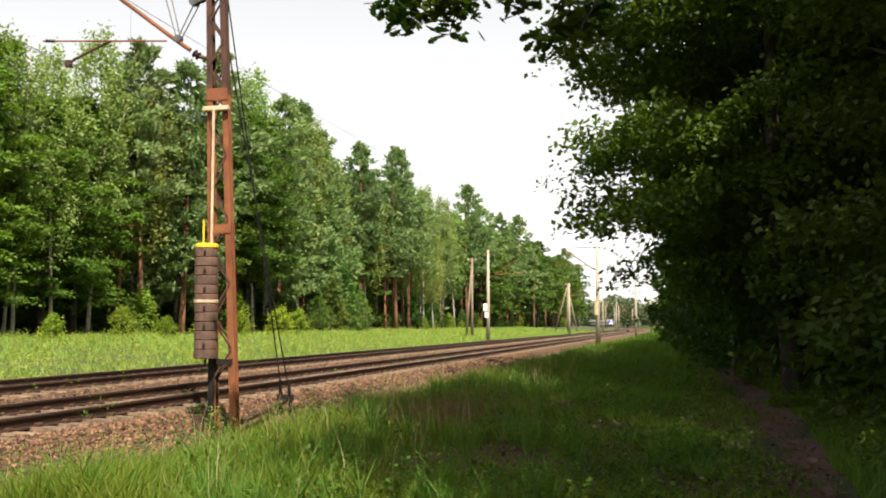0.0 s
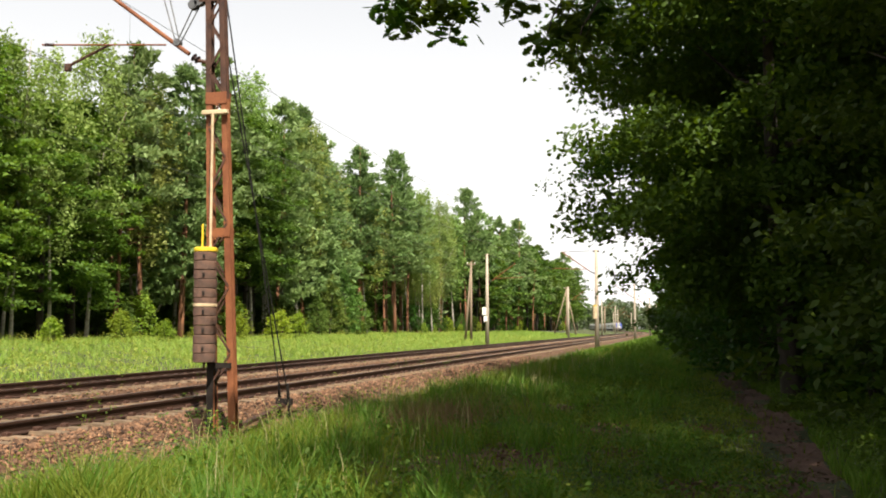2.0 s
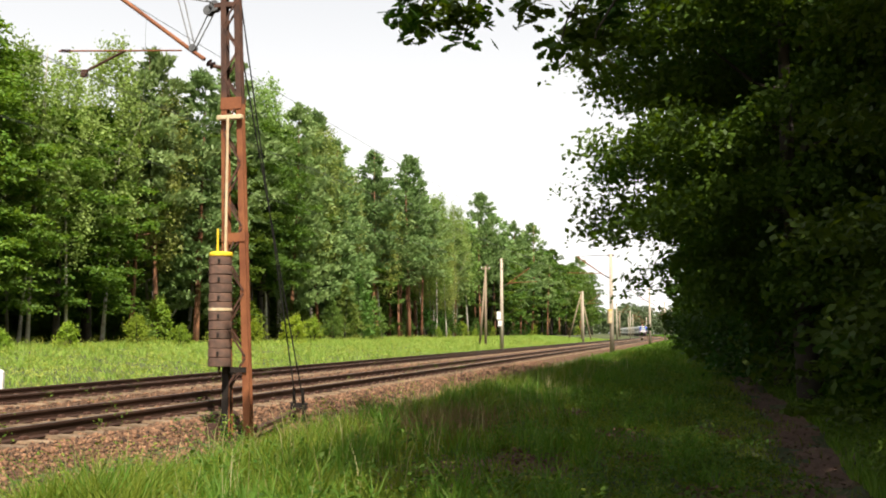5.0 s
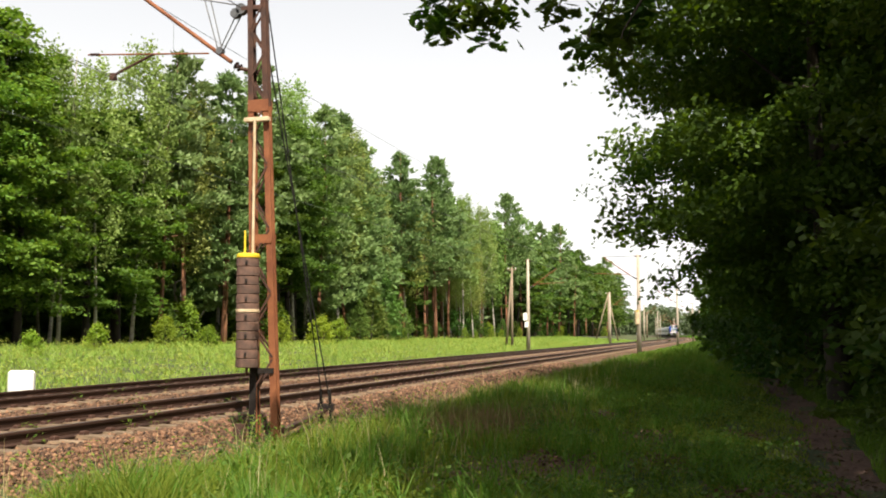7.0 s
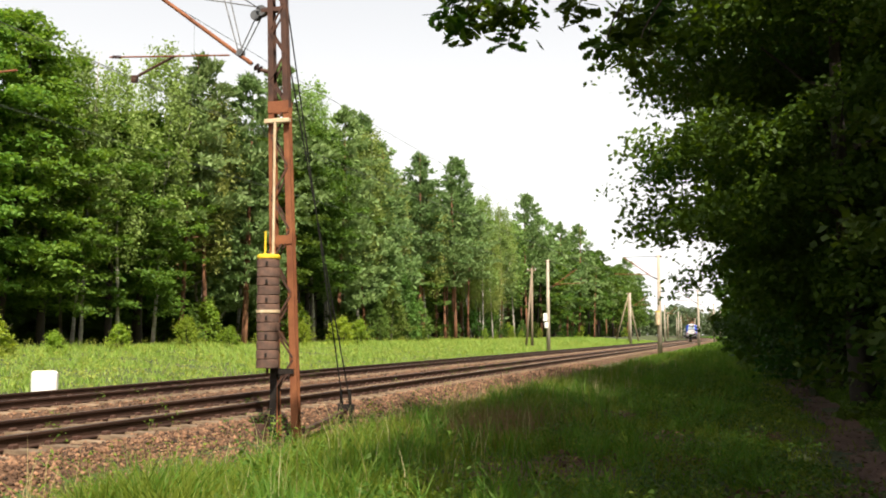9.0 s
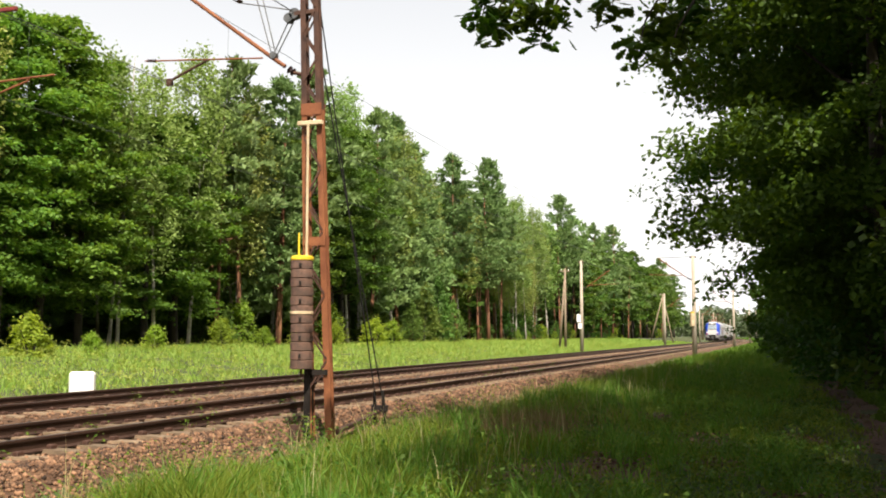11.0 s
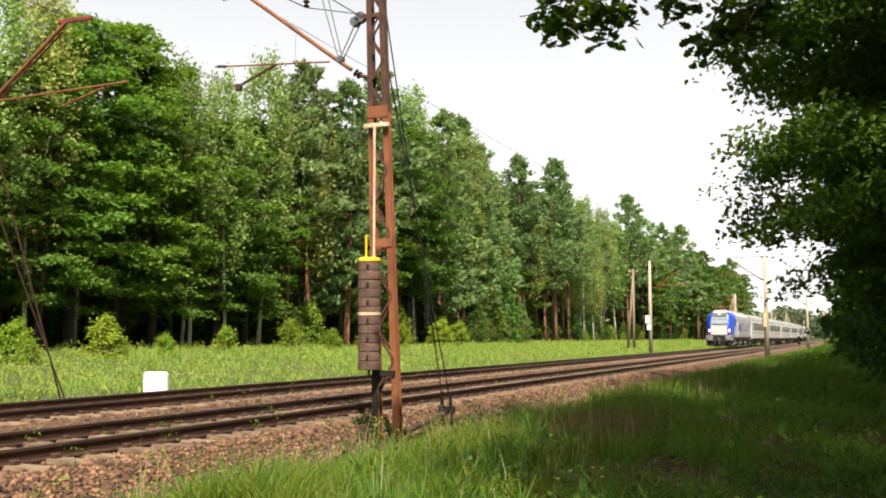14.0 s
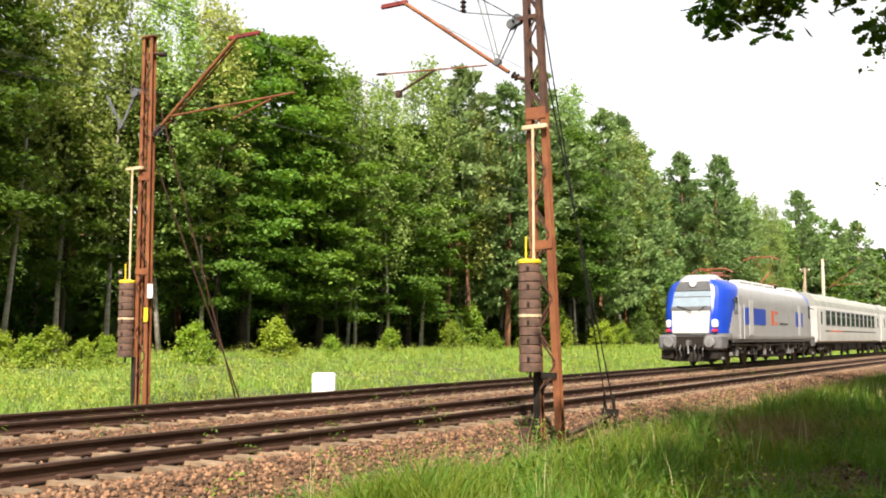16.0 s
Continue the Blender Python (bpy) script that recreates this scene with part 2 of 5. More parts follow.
def bend(y):
    """How far the line has swung aside at y."""
    return -np.maximum(np.asarray(y, float) - CURVE_Y, 0.0) ** 2 / CURVE_2R


def line_at(s, x0):
    """The pose on a track's centre line at y = s, facing back down the line."""
    dx = -2 * max(s - CURVE_Y, 0) / CURVE_2R
    return pose(x0 + float(bend(s)), s, 0, 0, 0, -math.degrees(math.atan(dx)))


# ---- ground ----
SPOTS = [(-2.9, 10.8, 0.85), (-1.9, 11.8, 0.6), (-0.7, 12.6, 0.55), (-2.7, 13.8, 0.55), (0.15, 10.4, 0.45), (-1.2, 15.6, 0.5), (0.2, 17.0, 0.4), (-2.2, 19.0, 0.4)]   # bare spots of the bank


def bare(x, y):
    """1 in the middle of a bare spot, 0 away from all of them."""
    return np.max([np.clip(1.35 - np.hypot(x - a, (y - b) * 0.7) / r, 0, 1) for a, b, r in SPOTS], axis=0)


PROFILE_X = [-400, -60, -36, -30, -22, -17.6, -16.6, -15.6, -7.35, -6.2, -5.5, -4.7, -3.2, -1.0, 0.6, 1.3, 1.9, 2.6, 6, 14, 400]
PROFILE_Z = [0.9, 0.7, 0.5, 0.3, -0.2, -0.42, -0.42, -0.24, -0.24, -0.54, -0.50, -0.34, -0.36, -0.40, -0.42, -0.5, -0.5, -0.38, -0.2, 0.1, 0.4]


def ground_z(x, y):
    """Height of the bare ground."""
    x, y = np.asarray(x, float), np.asarray(y, float)
    u = x - bend(y)
    z = np.interp(u, PROFILE_X, PROFILE_Z)
    wob = 0.06 * np.sin(0.9 * u + 0.31 * y) * np.cos(0.43 * y - 0.5 * u) + 0.04 * np.sin(1.7 * y + 0.6 * u)
    off_bed = np.clip((np.abs(u + 11.4) - 5.4) / 1.5, 0, 1)
    return z + wob * off_bed


def path_x(y):
    """The middle of the trodden path."""
    return np.interp(y, [0, 9.6, 20, 44, 120], [0.9, 1.2, 1.65, 1.5, 1.2])


def build_ground():
    xs = np.unique(np.concatenate([np.linspace(-900, -60, 12), np.linspace(-60, -18, 36), np.linspace(-18, -4, 57), np.linspace(-4, 6, 64), np.linspace(6, 40, 14), np.linspace(40, 900, 10)]))
    ys = np.unique(np.concatenate([np.linspace(-300, 0, 12), np.linspace(0, 6, 7), np.linspace(6, 24, 72), np.linspace(24, 60, 55), np.linspace(60, 220, 70), np.linspace(220, 700, 60), np.linspace(700, 2600, 14)]))
    U, Y = np.meshgrid(xs, ys)
    X = U + bend(np.minimum(Y, 800))
    Z = np.where(np.abs(U) < 200, ground_z(X, np.minimum(Y, 800)), 0.6)
    v = np.stack([X, Y, Z], -1).reshape(-1, 3)
    nx, ny = len(xs), len(ys)
    i = (np.arange(ny - 1)[:, None] * nx + np.arange(nx - 1)[None]).ravel()
    f = np.stack([i, i + 1, i + nx + 1, i + nx], -1)
    me = arrays("ground", v, f, TURF, smooth=True)
    for m in (SOIL, LITTER):
        me.materials.append(m)
    uc = ((U[:-1, :-1] + U[1:, 1:]) / 2).ravel()
    idx = np.zeros(len(uc), np.int32)
    yc = ((Y[:-1, :-1] + Y[1:, 1:]) / 2).ravel()
    uc = uc + 0.22 * np.sin(0.8 * yc) + 0.16 * np.sin(2.3 * yc + 1) + 0.12 * np.sin(5.1 * yc)
    idx[np.abs(uc - path_x(yc)) < np.interp(yc, [9, 20], [0.30, 0.42])] = 1
    idx[(uc < -33) | (uc > 2.4)] = 2
    idx[bare(((U[:-1, :-1] + U[1:, 1:]) / 2).ravel(), yc) > 0.3] = 1
    me.polygons.foreach_set("material_index", idx)
    tagged(new("ground", me), "grassy ground with a dirt path and dark woodland floor", "ground", kind="structure")
    # ballast bed, a thick body of its own
    sec = [(-16.3, -0.50), (-15.3, -0.20), (-7.45, -0.20), (-6.0, -0.62), (-6.4, -0.9), (-15.9, -0.9)]
    ys = np.concatenate([np.arange(-60, 220, 7.0), np.arange(220, 700, 12.0)])
    g = Geo().rings([[(x + float(bend(y)), y, z) for x, z in sec] for y in ys])
    tagged(part("ballast", g, BALLAST), "reddish brown crushed stone ballast bed", "ballast", kind="structure")


build_ground()


def build_stones():
    """Loose stones on the near shoulder and between the rails."""
    n = 38000
    y = 4 + 46 * RNG.random(n) ** 1.6
    x = np.where(RNG.random(n) < 0.62, RNG.uniform(-7.95, -5.7, n), RNG.uniform(-15.5, -7.8, n))
    z = np.interp(x, [-16.3, -15.3, -7.45, -6.0, -5.4], [-0.5, -0.20, -0.20, -0.62, -0.62])
    s = RNG.uniform(0.017, 0.046, n)
    octa = np.array([(1, 0, 0), (0, 1, 0), (-1, 0, 0), (0, -1, 0), (0.2, 0.1, 0.8), (-0.1, 0.1, -0.8)])
    tri = np.array([(0, 1, 4), (1, 2, 4), (2, 3, 4), (3, 0, 4), (1, 0, 5), (2, 1, 5), (3, 2, 5), (0, 3, 5)])
    a = RNG.uniform(0, 6.28, n)
    base = octa[None] * s[:, None, None] * RNG.uniform(0.6, 1.3, (n, 6, 1))
    R = np.zeros((n, 3, 3))
    R[:, 0, 0], R[:, 0, 1], R[:, 1, 0], R[:, 1, 1], R[:, 2, 2] = np.cos(a), -np.sin(a), np.sin(a), np.cos(a), 1
    tilt = RNG.uniform(-0.6, 0.6, n)
    T = np.zeros((n, 3, 3))
    T[:, 0, 0], T[:, 1, 1], T[:, 1, 2], T[:, 2, 1], T[:, 2, 2] = 1, np.cos(tilt), -np.sin(tilt), np.sin(tilt), np.cos(tilt)
    v = np.einsum("nij,njk,nlk->nli", R, T, base) + np.stack([x, y, z + s * 0.3], -1)[:, None]
    f = tri[None] + 6 * np.arange(n)[:, None, None]
    me = arrays("ballast_stones", v.reshape(-1, 3), f.reshape(-1, 3), STONE)
    tagged(new("ballast_stones", me), "loose reddish brown broken ballast stones beside the rails", "stones", kind="stuff")


build_stones()


# ---- tracks ----
def rail_mesh(x0, lo, hi, name):
    """A flat-bottomed rail with foot, web and head."""
    prof = [(-0.07, -0.172), (0.07, -0.172), (0.07, -0.158), (0.012, -0.135), (0.011, -0.045), (0.036, -0.034), (0.036, -0.006), (0.026, 0.0),
            (-0.026, 0.0), (-0.036, -0.006), (-0.036, -0.034), (-0.011, -0.045), (-0.012, -0.135), (-0.07, -0.158)]
    ys = [lo] + [y for y in range(220, int(hi), 10) if y > lo] + [hi]
    me = Geo().rings([[(x0 + px + float(bend(y)), y, pz) for px, pz in prof] for y in ys]).mesh(name, RAIL)
    me.materials.append(RAIL_TOP)
    for p in me.polygons:
        if p.normal.z > 0.95 and p.center.z > -0.004:
            p.material_index = 1
    return me


def sleeper_geo():
    """A concrete sleeper: thick rail seats and a lower, narrower waist."""
    rings = []
    for x, w, top in ((-1.28, 0.12, -0.19), (-1.25, 0.14, -0.165), (-0.45, 0.14, -0.150), (-0.3, 0.11, -0.185), (0.3, 0.11, -0.185), (0.45, 0.14, -0.150), (1.25, 0.14, -0.165), (1.28, 0.12, -0.19)):
        rings.append([(x, -w, -0.36), (x, w, -0.36), (x, w * 0.85, top), (x, -w * 0.85, top)])
    return Geo().rings(rings)


SLEEPER_MESH = sleeper_geo().mesh("sleeper", SLEEPER)
CLIP_MESH = Geo().box(-0.04, 0.04, -0.06, 0.06, -0.17, -0.105, 0.012).mesh("rail_clip", RUST_DARK)


def track(name, x0, label, first, count):
    t = thing(name, pose(0, 0, 0), label, "railway track", "tracks", "structure")
    for s in (-0.7525, 0.7525):
        part("rail", rail_mesh(x0 + s, -60, 700, "rail"), RAIL, t, "brown rusty rail with a worn bright top")
    for i in range(count):
        y = first + 0.6 * i
        m = pose(x0 + RNG.uniform(-0.03, 0.03), y, RNG.uniform(-0.012, 0.006), 0, 0, RNG.uniform(-1, 1))
        sl = part("sleeper", SLEEPER_MESH, SLEEPER, t, at=m)
        for s in (-0.8625, -0.6425, 0.6425, 0.8625):
            part("rail_clip", CLIP_MESH, RUST_DARK, sl, at=pose(s, 0, 0))
    sv, sf = np.array([v.co for v in SLEEPER_MESH.vertices]), [tuple(p.vertices) for p in SLEEPER_MESH.polygons]
    g = Geo()
    far = [first - 0.6 * k for k in range(1, 40)] + [first + 0.6 * (count + k) for k in range(420)]
    for y in far:
        g.add(sv + (x0 + float(bend(y)), y, 0), sf)
    far_ob = part("sleepers_far", g, SLEEPER_FAR, t)
    tagged(far_ob, kind="stuff")


track("near_track", NEAR_TRACK, "rusty railway track on concrete sleepers in ballast", 3.0, 150)
track("far_track", FAR_TRACK, "railway track with rusty rails on pale concrete sleepers", 6.0, 150)


# ---- trees ----
def cards(centres, size, up=0.5, aspect=0.6, rng=RNG, out=None):
    """Small bent leaf sprays: one quad each, at random turns leaning upwards (and outwards)."""
    n = len(centres)
    nrm = rng.normal(0, 1, (n, 3))
    nrm[:, 2] = np.abs(nrm[:, 2]) + up
    if out is not None:
        nrm += out
    nrm /= np.linalg.norm(nrm, axis=1)[:, None]
    t = np.cross(nrm, rng.normal(0, 1, (n, 3)))
    t /= np.linalg.norm(t, axis=1)[:, None] + 1e-9
    b = np.cross(nrm, t)
    s = (size * rng.uniform(0.6, 1.4, n))[:, None]
    k = rng.uniform(-0.3, 0.3, (n, 1))
    v = np.stack([centres - t * s * 0.5, centres - b * s * 0.5 * aspect + t * s * k * 0.4, centres + t * s * 0.5 - nrm * s * 0.15, centres + b * s * 0.5 * aspect + t * s * k * 0.4], 1)
    f = np.arange(4 * n).reshape(n, 4)
    return v.reshape(-1, 3), f


def trunk_geo(h, r, lean=0.3, limbs=6, limb_from=0.4, limb_len=0.22, rng=RNG, n=8, rise=0.6):
    g = Geo()
    ph = rng.uniform(0, 6.28)
    pts, rad = [], []
    for i in range(7):
        q = i / 6
        pts.append((lean * q * math.cos(ph) + 0.12 * math.sin(5 * q + ph), lean * q * math.sin(ph) + 0.12 * math.cos(4 * q + ph), -0.4 + (h + 0.4) * q))
        rad.append(r * (1.25 if i == 0 else 1 - 0.85 * q))
    g.tube(pts, rad, n)
    for k in range(limbs):
        q = limb_from + (0.95 - limb_from) * (k + rng.uniform(0, 0.8)) / limbs
        j = min(int(q * 6), 5)
        w = q * 6 - j
        a = [pts[j][c] * (1 - w) + pts[j + 1][c] * w for c in range(3)]
        an, ln = rng.uniform(0, 6.28), h * limb_len * rng.uniform(0.6, 1.1) * (1.25 - q)
        g.tube([a, (a[0] + ln * 0.5 * math.cos(an), a[1] + ln * 0.5 * math.sin(an), a[2] + ln * 0.25 * rise), (a[0] + ln * math.cos(an), a[1] + ln * math.sin(an), a[2] + ln * rise)], [r * 0.4 * (1.1 - q), r * 0.25 * (1.1 - q), 0.012], 5)
    return g


def limb_parts(t, h, r, count, start, reach, rng, material, rise=0.4):
    """Main limbs, each a part of its own."""
    for k in range(count):
        q = start + (0.9 - start) * (k + rng.uniform(0, 0.7)) / count
        an, ln = k * 2.4 + rng.uniform(-0.4, 0.4), h * reach * rng.uniform(0.7, 1.1) * (1.25 - q)
        a = (0, 0, h * q)
        g = Geo().tube([a, (ln * 0.5 * math.cos(an), ln * 0.5 * math.sin(an), a[2] + ln * 0.3 * rise), (ln * math.cos(an + 0.15), ln * math.sin(an + 0.15), a[2] + ln * rise)], [r * 0.42 * (1.1 - q), r * 0.26 * (1.1 - q), 0.014], 6)
        part("limb", g, material, t)


def crown_broad(h, base, radius, clumps, per, leaf, rng, top_heavy=0.55, spread=0.9, up=0.5, flat=0.8):
    """A broad-leaved crown of many leaf clumps with gaps between them."""
    q = rng.random(clumps) ** 0.9
    z = base + (h - base) * q
    prof = np.sin(np.pi * np.clip(q * (1 - 0.12) + 0.1, 0, 1) ** top_heavy) ** 0.7
    a = rng.uniform(0, 2 * np.pi, clumps)
    lump = 1 + 0.28 * np.sin(3 * a + 5 * q * 3) * np.cos(2 * a - 7 * q)
    rr = radius * prof * lump * np.sqrt(rng.uniform(0.08, 1.0, clumps))
    c = np.stack([rr * np.cos(a), rr * np.sin(a), z], -1)
    idx = np.repeat(np.arange(clumps), per)
    cs = rng.uniform(0.6, 1.25, clumps)[idx][:, None]
    u = rng.normal(0, 1, (len(idx), 3))
    u /= np.linalg.norm(u, axis=1)[:, None]
    off = u * (rng.random((len(idx), 1)) ** 0.4) * (spread * 1.55, spread * 1.55, spread * flat) * cs
    off[:, 2] -= 0.25 * spread * (off[:, 0] ** 2 + off[:, 1] ** 2) / (spread * 1.55) ** 2
    p = c[idx] + off
    p[:, 2] = np.minimum(p[:, 2], h + 0.2)
    out = p * (1, 1, 0)
    out = out / (np.linalg.norm(out, axis=1)[:, None] + 0.5)
    return cards(p, leaf, up, 0.66, rng, out * 0.35)


def sprays(roots, dirs, length, width, rng):
    """Narrow pointed sprays growing from roots along dirs, one quad each."""
    n = len(roots)
    d = dirs / np.linalg.norm(dirs, axis=1)[:, None]
    side = np.cross(d, rng.normal(0, 1, (n, 3)))
    side /= np.linalg.norm(side, axis=1)[:, None] + 1e-9
    ln = (length * rng.uniform(0.65, 1.35, n))[:, None]
    w = (width * rng.uniform(0.7, 1.3, n))[:, None]
    mid = roots + d * ln * 0.55
    v = np.stack([roots, mid - side * w * 0.5, roots + d * ln - (0, 0, 0.06) * ln, mid + side * w * 0.5], 1)
    return v.reshape(-1, 3), np.arange(4 * n).reshape(n, 4)


def crown_pine(h, base, radius, rng, n_branch=46, tufts=7, per=10, size=0.5, point=1.0, sweep=0.3):
    """Boughs in loose tiers, each ending in brush-like tufts of needles; point: how sharply the top narrows."""
    R, D = [], []
    for k in range(n_branch):
        q = (k + rng.uniform(0, 1.0)) / n_branch
        z = base + (h - 0.9 - base) * q
        ln = radius * float(np.interp(q, [0, 0.12, 0.35, 1], [0.55, 0.9, 1.0, 0.05])) ** point * rng.uniform(0.45, 1.2) + 0.25
        a = k * 2.4 + rng.uniform(-0.5, 0.5)
        rise = sweep * (0.1 + 1.5 * q) + rng.normal(0, 0.08)
        u, w = np.array([math.cos(a), math.sin(a), rise]), np.array([-math.sin(a), math.cos(a), 0.0])
        m = max(3, int(tufts * (0.4 + 0.6 * ln / radius)))
        for j in range(m):
            f = 0.32 + 0.68 * (j + rng.uniform(0.2, 1)) / m
            c = np.array([0, 0, z]) + u * ln * f + w * ln * rng.normal(0, 0.20) * (0.4 + f) + (0, 0, rng.normal(0, 0.10))
            dirs = u * 0.7 + rng.normal(0, 0.62, (per, 3)) + (0, 0, 0.38)
            R.append(c + rng.normal(0, 0.16, (per, 3)) * (1, 1, 0.55))
            D.append(dirs)
    for _ in range(5):
        q = rng.random((per * 2, 1))
        R.append(np.concatenate([rng.normal(0, 0.05, (per * 2, 2)) + rng.normal(0, 0.4, (per * 2, 2)) * q, h - 0.5 - 1.3 * q], 1))
        D.append(rng.normal(0, 0.5, (per * 2, 3)) + (0, 0, 0.9))
    return sprays(np.concatenate(R), np.concatenate(D), size, size * 0.36, rng)


def crown_tiers(h, base, radius, boughs, pads, per, leaf, rng, prof=(0.6, 0.95, 1.0, 0.62, 0.14), thick=0.24, up=1.1, pad=0.17):
    """A broad-leaved crown: boughs carrying flat sprays of leaves one above the other, with dark gaps between."""
    P, O = [], []
    for k in range(boughs):
        q = ((k + rng.uniform(0, 1)) / boughs) ** 0.92
        z = base + (h - base) * q
        ln = radius * float(np.interp(q, [0, 0.15, 0.45, 0.8, 1], prof)) * rng.uniform(0.62, 1.14)
        a = k * 2.399 + rng.uniform(-0.45, 0.45)
        slope = -0.22 + 0.75 * q + rng.normal(0, 0.10)
        for j in range(pads):
            f = 0.42 + 0.58 * (j + rng.uniform(0.3, 1)) / pads
            aa = a + rng.normal(0, 0.16)
            r = radius * pad * rng.uniform(0.6, 1.3)
            c = np.array([ln * f * math.cos(aa), ln * f * math.sin(aa), z + ln * f * slope + rng.normal(0, 0.12)])
            m = int(per * rng.uniform(0.6, 1.3))
            t, rr = rng.uniform(0, 6.283, m), r * np.sqrt(rng.random(m)) * rng.uniform(0.8, 1.15, m)
            lob = 1 + 0.25 * np.sin(3 * t + k)
            off = np.stack([rr * lob * np.cos(t), rr * lob * np.sin(t), rng.normal(0, thick, m) - 0.35 * rr * rr / r], -1)
            P.append(c + off)
            O.append(np.tile([math.cos(aa) * 0.35, math.sin(aa) * 0.35, 0.0], (m, 1)))
    P = np.concatenate(P)
    P[:, 2] = np.maximum(P[:, 2], 0.15)
    return cards(P, leaf, up, 0.66, rng, np.concatenate(O))


def make_tree(kind, seed):
    """One tree of about 20 m under an Empty at its foot; copies share its meshes."""
    rng = np.random.default_rng(seed)
    kind, low = kind.replace("_far", ""), kind.endswith("_far")
    edge = "trees at the wood's edge"
    if kind.startswith("pine"):
        label = {"pine": "tall Scots pine with bare reddish trunk and tufted crown", "pine_point": "slender pine with a pointed grey-green crown on a bare trunk", "pine_low": "bushy pine with dark green boughs down low"}[kind]
        t = thing("pine_tree", pose(0, 0, 0), label, "tree", edge)
        part("trunk", trunk_geo(19.6, 0.19, 0.5, 12, 0.3, 0.11, rng, rise=0.25), BARK_PINE, t, smooth=True)
        base, rad, nb, point, sweep = {"pine": (rng.uniform(8.2, 9.8), rng.uniform(2.9, 3.5), 40, 0.8, 0.34), "pine_point": (rng.uniform(6.4, 8.0), 3.4, 50, 0.95, 0.40), "pine_low": (rng.uniform(2.6, 3.8), 3.5, 62, 0.85, 0.3)}[kind]
        v, f = crown_pine(20, base, rad, rng, nb if not low else nb // 2, 9 if not low else 6, 16 if not low else 10, 0.52 if not low else 0.95, point, sweep)
        part("crown", arrays("crown", v, f, NEEDLES), NEEDLES, t)
    elif kind == "birch":
        t = thing("birch_tree", pose(0, 0, 0), "slender birch with white bark and airy light green leaves", "tree", edge)
        part("trunk", trunk_geo(19.5, 0.13, 1.3, 9, 0.35, 0.13, rng, rise=1.6), BARK_BIRCH, t, smooth=True)
        v, f = crown_tiers(19.4, rng.uniform(6.5, 8.5), 2.5, 56 if not low else 36, 3, 50 if not low else 18, 0.22 if not low else 0.42, rng, (0.5, 0.9, 1.0, 0.75, 0.25), 0.35, 0.2, 0.24)
        drop = rng.random(len(v) // 4) ** 2 * 1.3
        v[:, 2] -= np.repeat(drop, 4)
        part("crown", arrays("crown", v, f, LEAF_BIRCH), LEAF_BIRCH, t)
    elif kind in ("oak", "maple"):
        lm = LEAF_WOOD if kind == "oak" else LEAF_MAPLE
        t = thing("oak_tree" if kind == "oak" else "maple_tree", pose(0, 0, 0), "broad leafy tree with " + ("dark green layered foliage" if kind == "oak" else "fresh green layered foliage hanging low"), "tree", edge)
        part("trunk", trunk_geo(17, 0.28, 0.8, 10, 0.2, 0.24, rng), BARK_DARK, t, smooth=True)
        base = rng.uniform(3.1, 3.8) if kind == "maple" else rng.uniform(4.2, 6.0)
        v, f = crown_tiers(19.4, base, rng.uniform(4.4, 5.2), 90 if not low else 50, 3, 90 if not low else 23, 0.29 if not low else 0.62, rng, (0.7, 1.0, 0.96, 0.66, 0.16), 0.14, 1.0, 0.20)
        part("crown", arrays("crown", v, f, lm), lm, t)
    elif kind == "spruce":
        t = thing("young_conifer", pose(0, 0, 0), "young bright green conifer with drooping layered boughs", "tree", edge)
        part("trunk", trunk_geo(6.6, 0.08, 0.1, 0, rng=rng), BARK_DARK, t)
        v, f = crown_pine(7, 0.3, 2.1, rng, 54, 7, 9, 0.34, 1.1, -0.12)
        part("crown", arrays("crown", v, f, SPRUCE), SPRUCE, t)
    else:
        dark = kind == "shrub"
        t = thing("shrub" if dark else "bush", pose(0, 0, 0), "dark leafy shrub in the shade of trees" if dark else "leafy green bush at the wood's edge", "bush", "shrubs" if dark else "bushes")
        for k in range(4):
            a = k * 1.6 + rng.uniform(0, 1)
            g = Geo().tube([(0, 0, -0.2), (0.25 * math.cos(a), 0.25 * math.sin(a), 0.7), (0.7 * math.cos(a), 0.7 * math.sin(a), 1.5)], [0.03, 0.02, 0.008], 5)
            part("stem", g, BARK_DARK, t)
        if dark:
            v, f = crown_broad(2.0, 0.05, 1.15, 46, 28, 0.13, rng, 0.7, 0.28, 0.6)
        else:
            v, f = crown_tiers(1.75, 0.12, 0.78, 34, 2, 26, 0.12, rng, (0.9, 1.0, 0.85, 0.55, 0.2), 0.10, 0.5, 0.26)
        lm = LEAF_OAK_SHADED if dark else BUSH
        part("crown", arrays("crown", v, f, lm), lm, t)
    return t


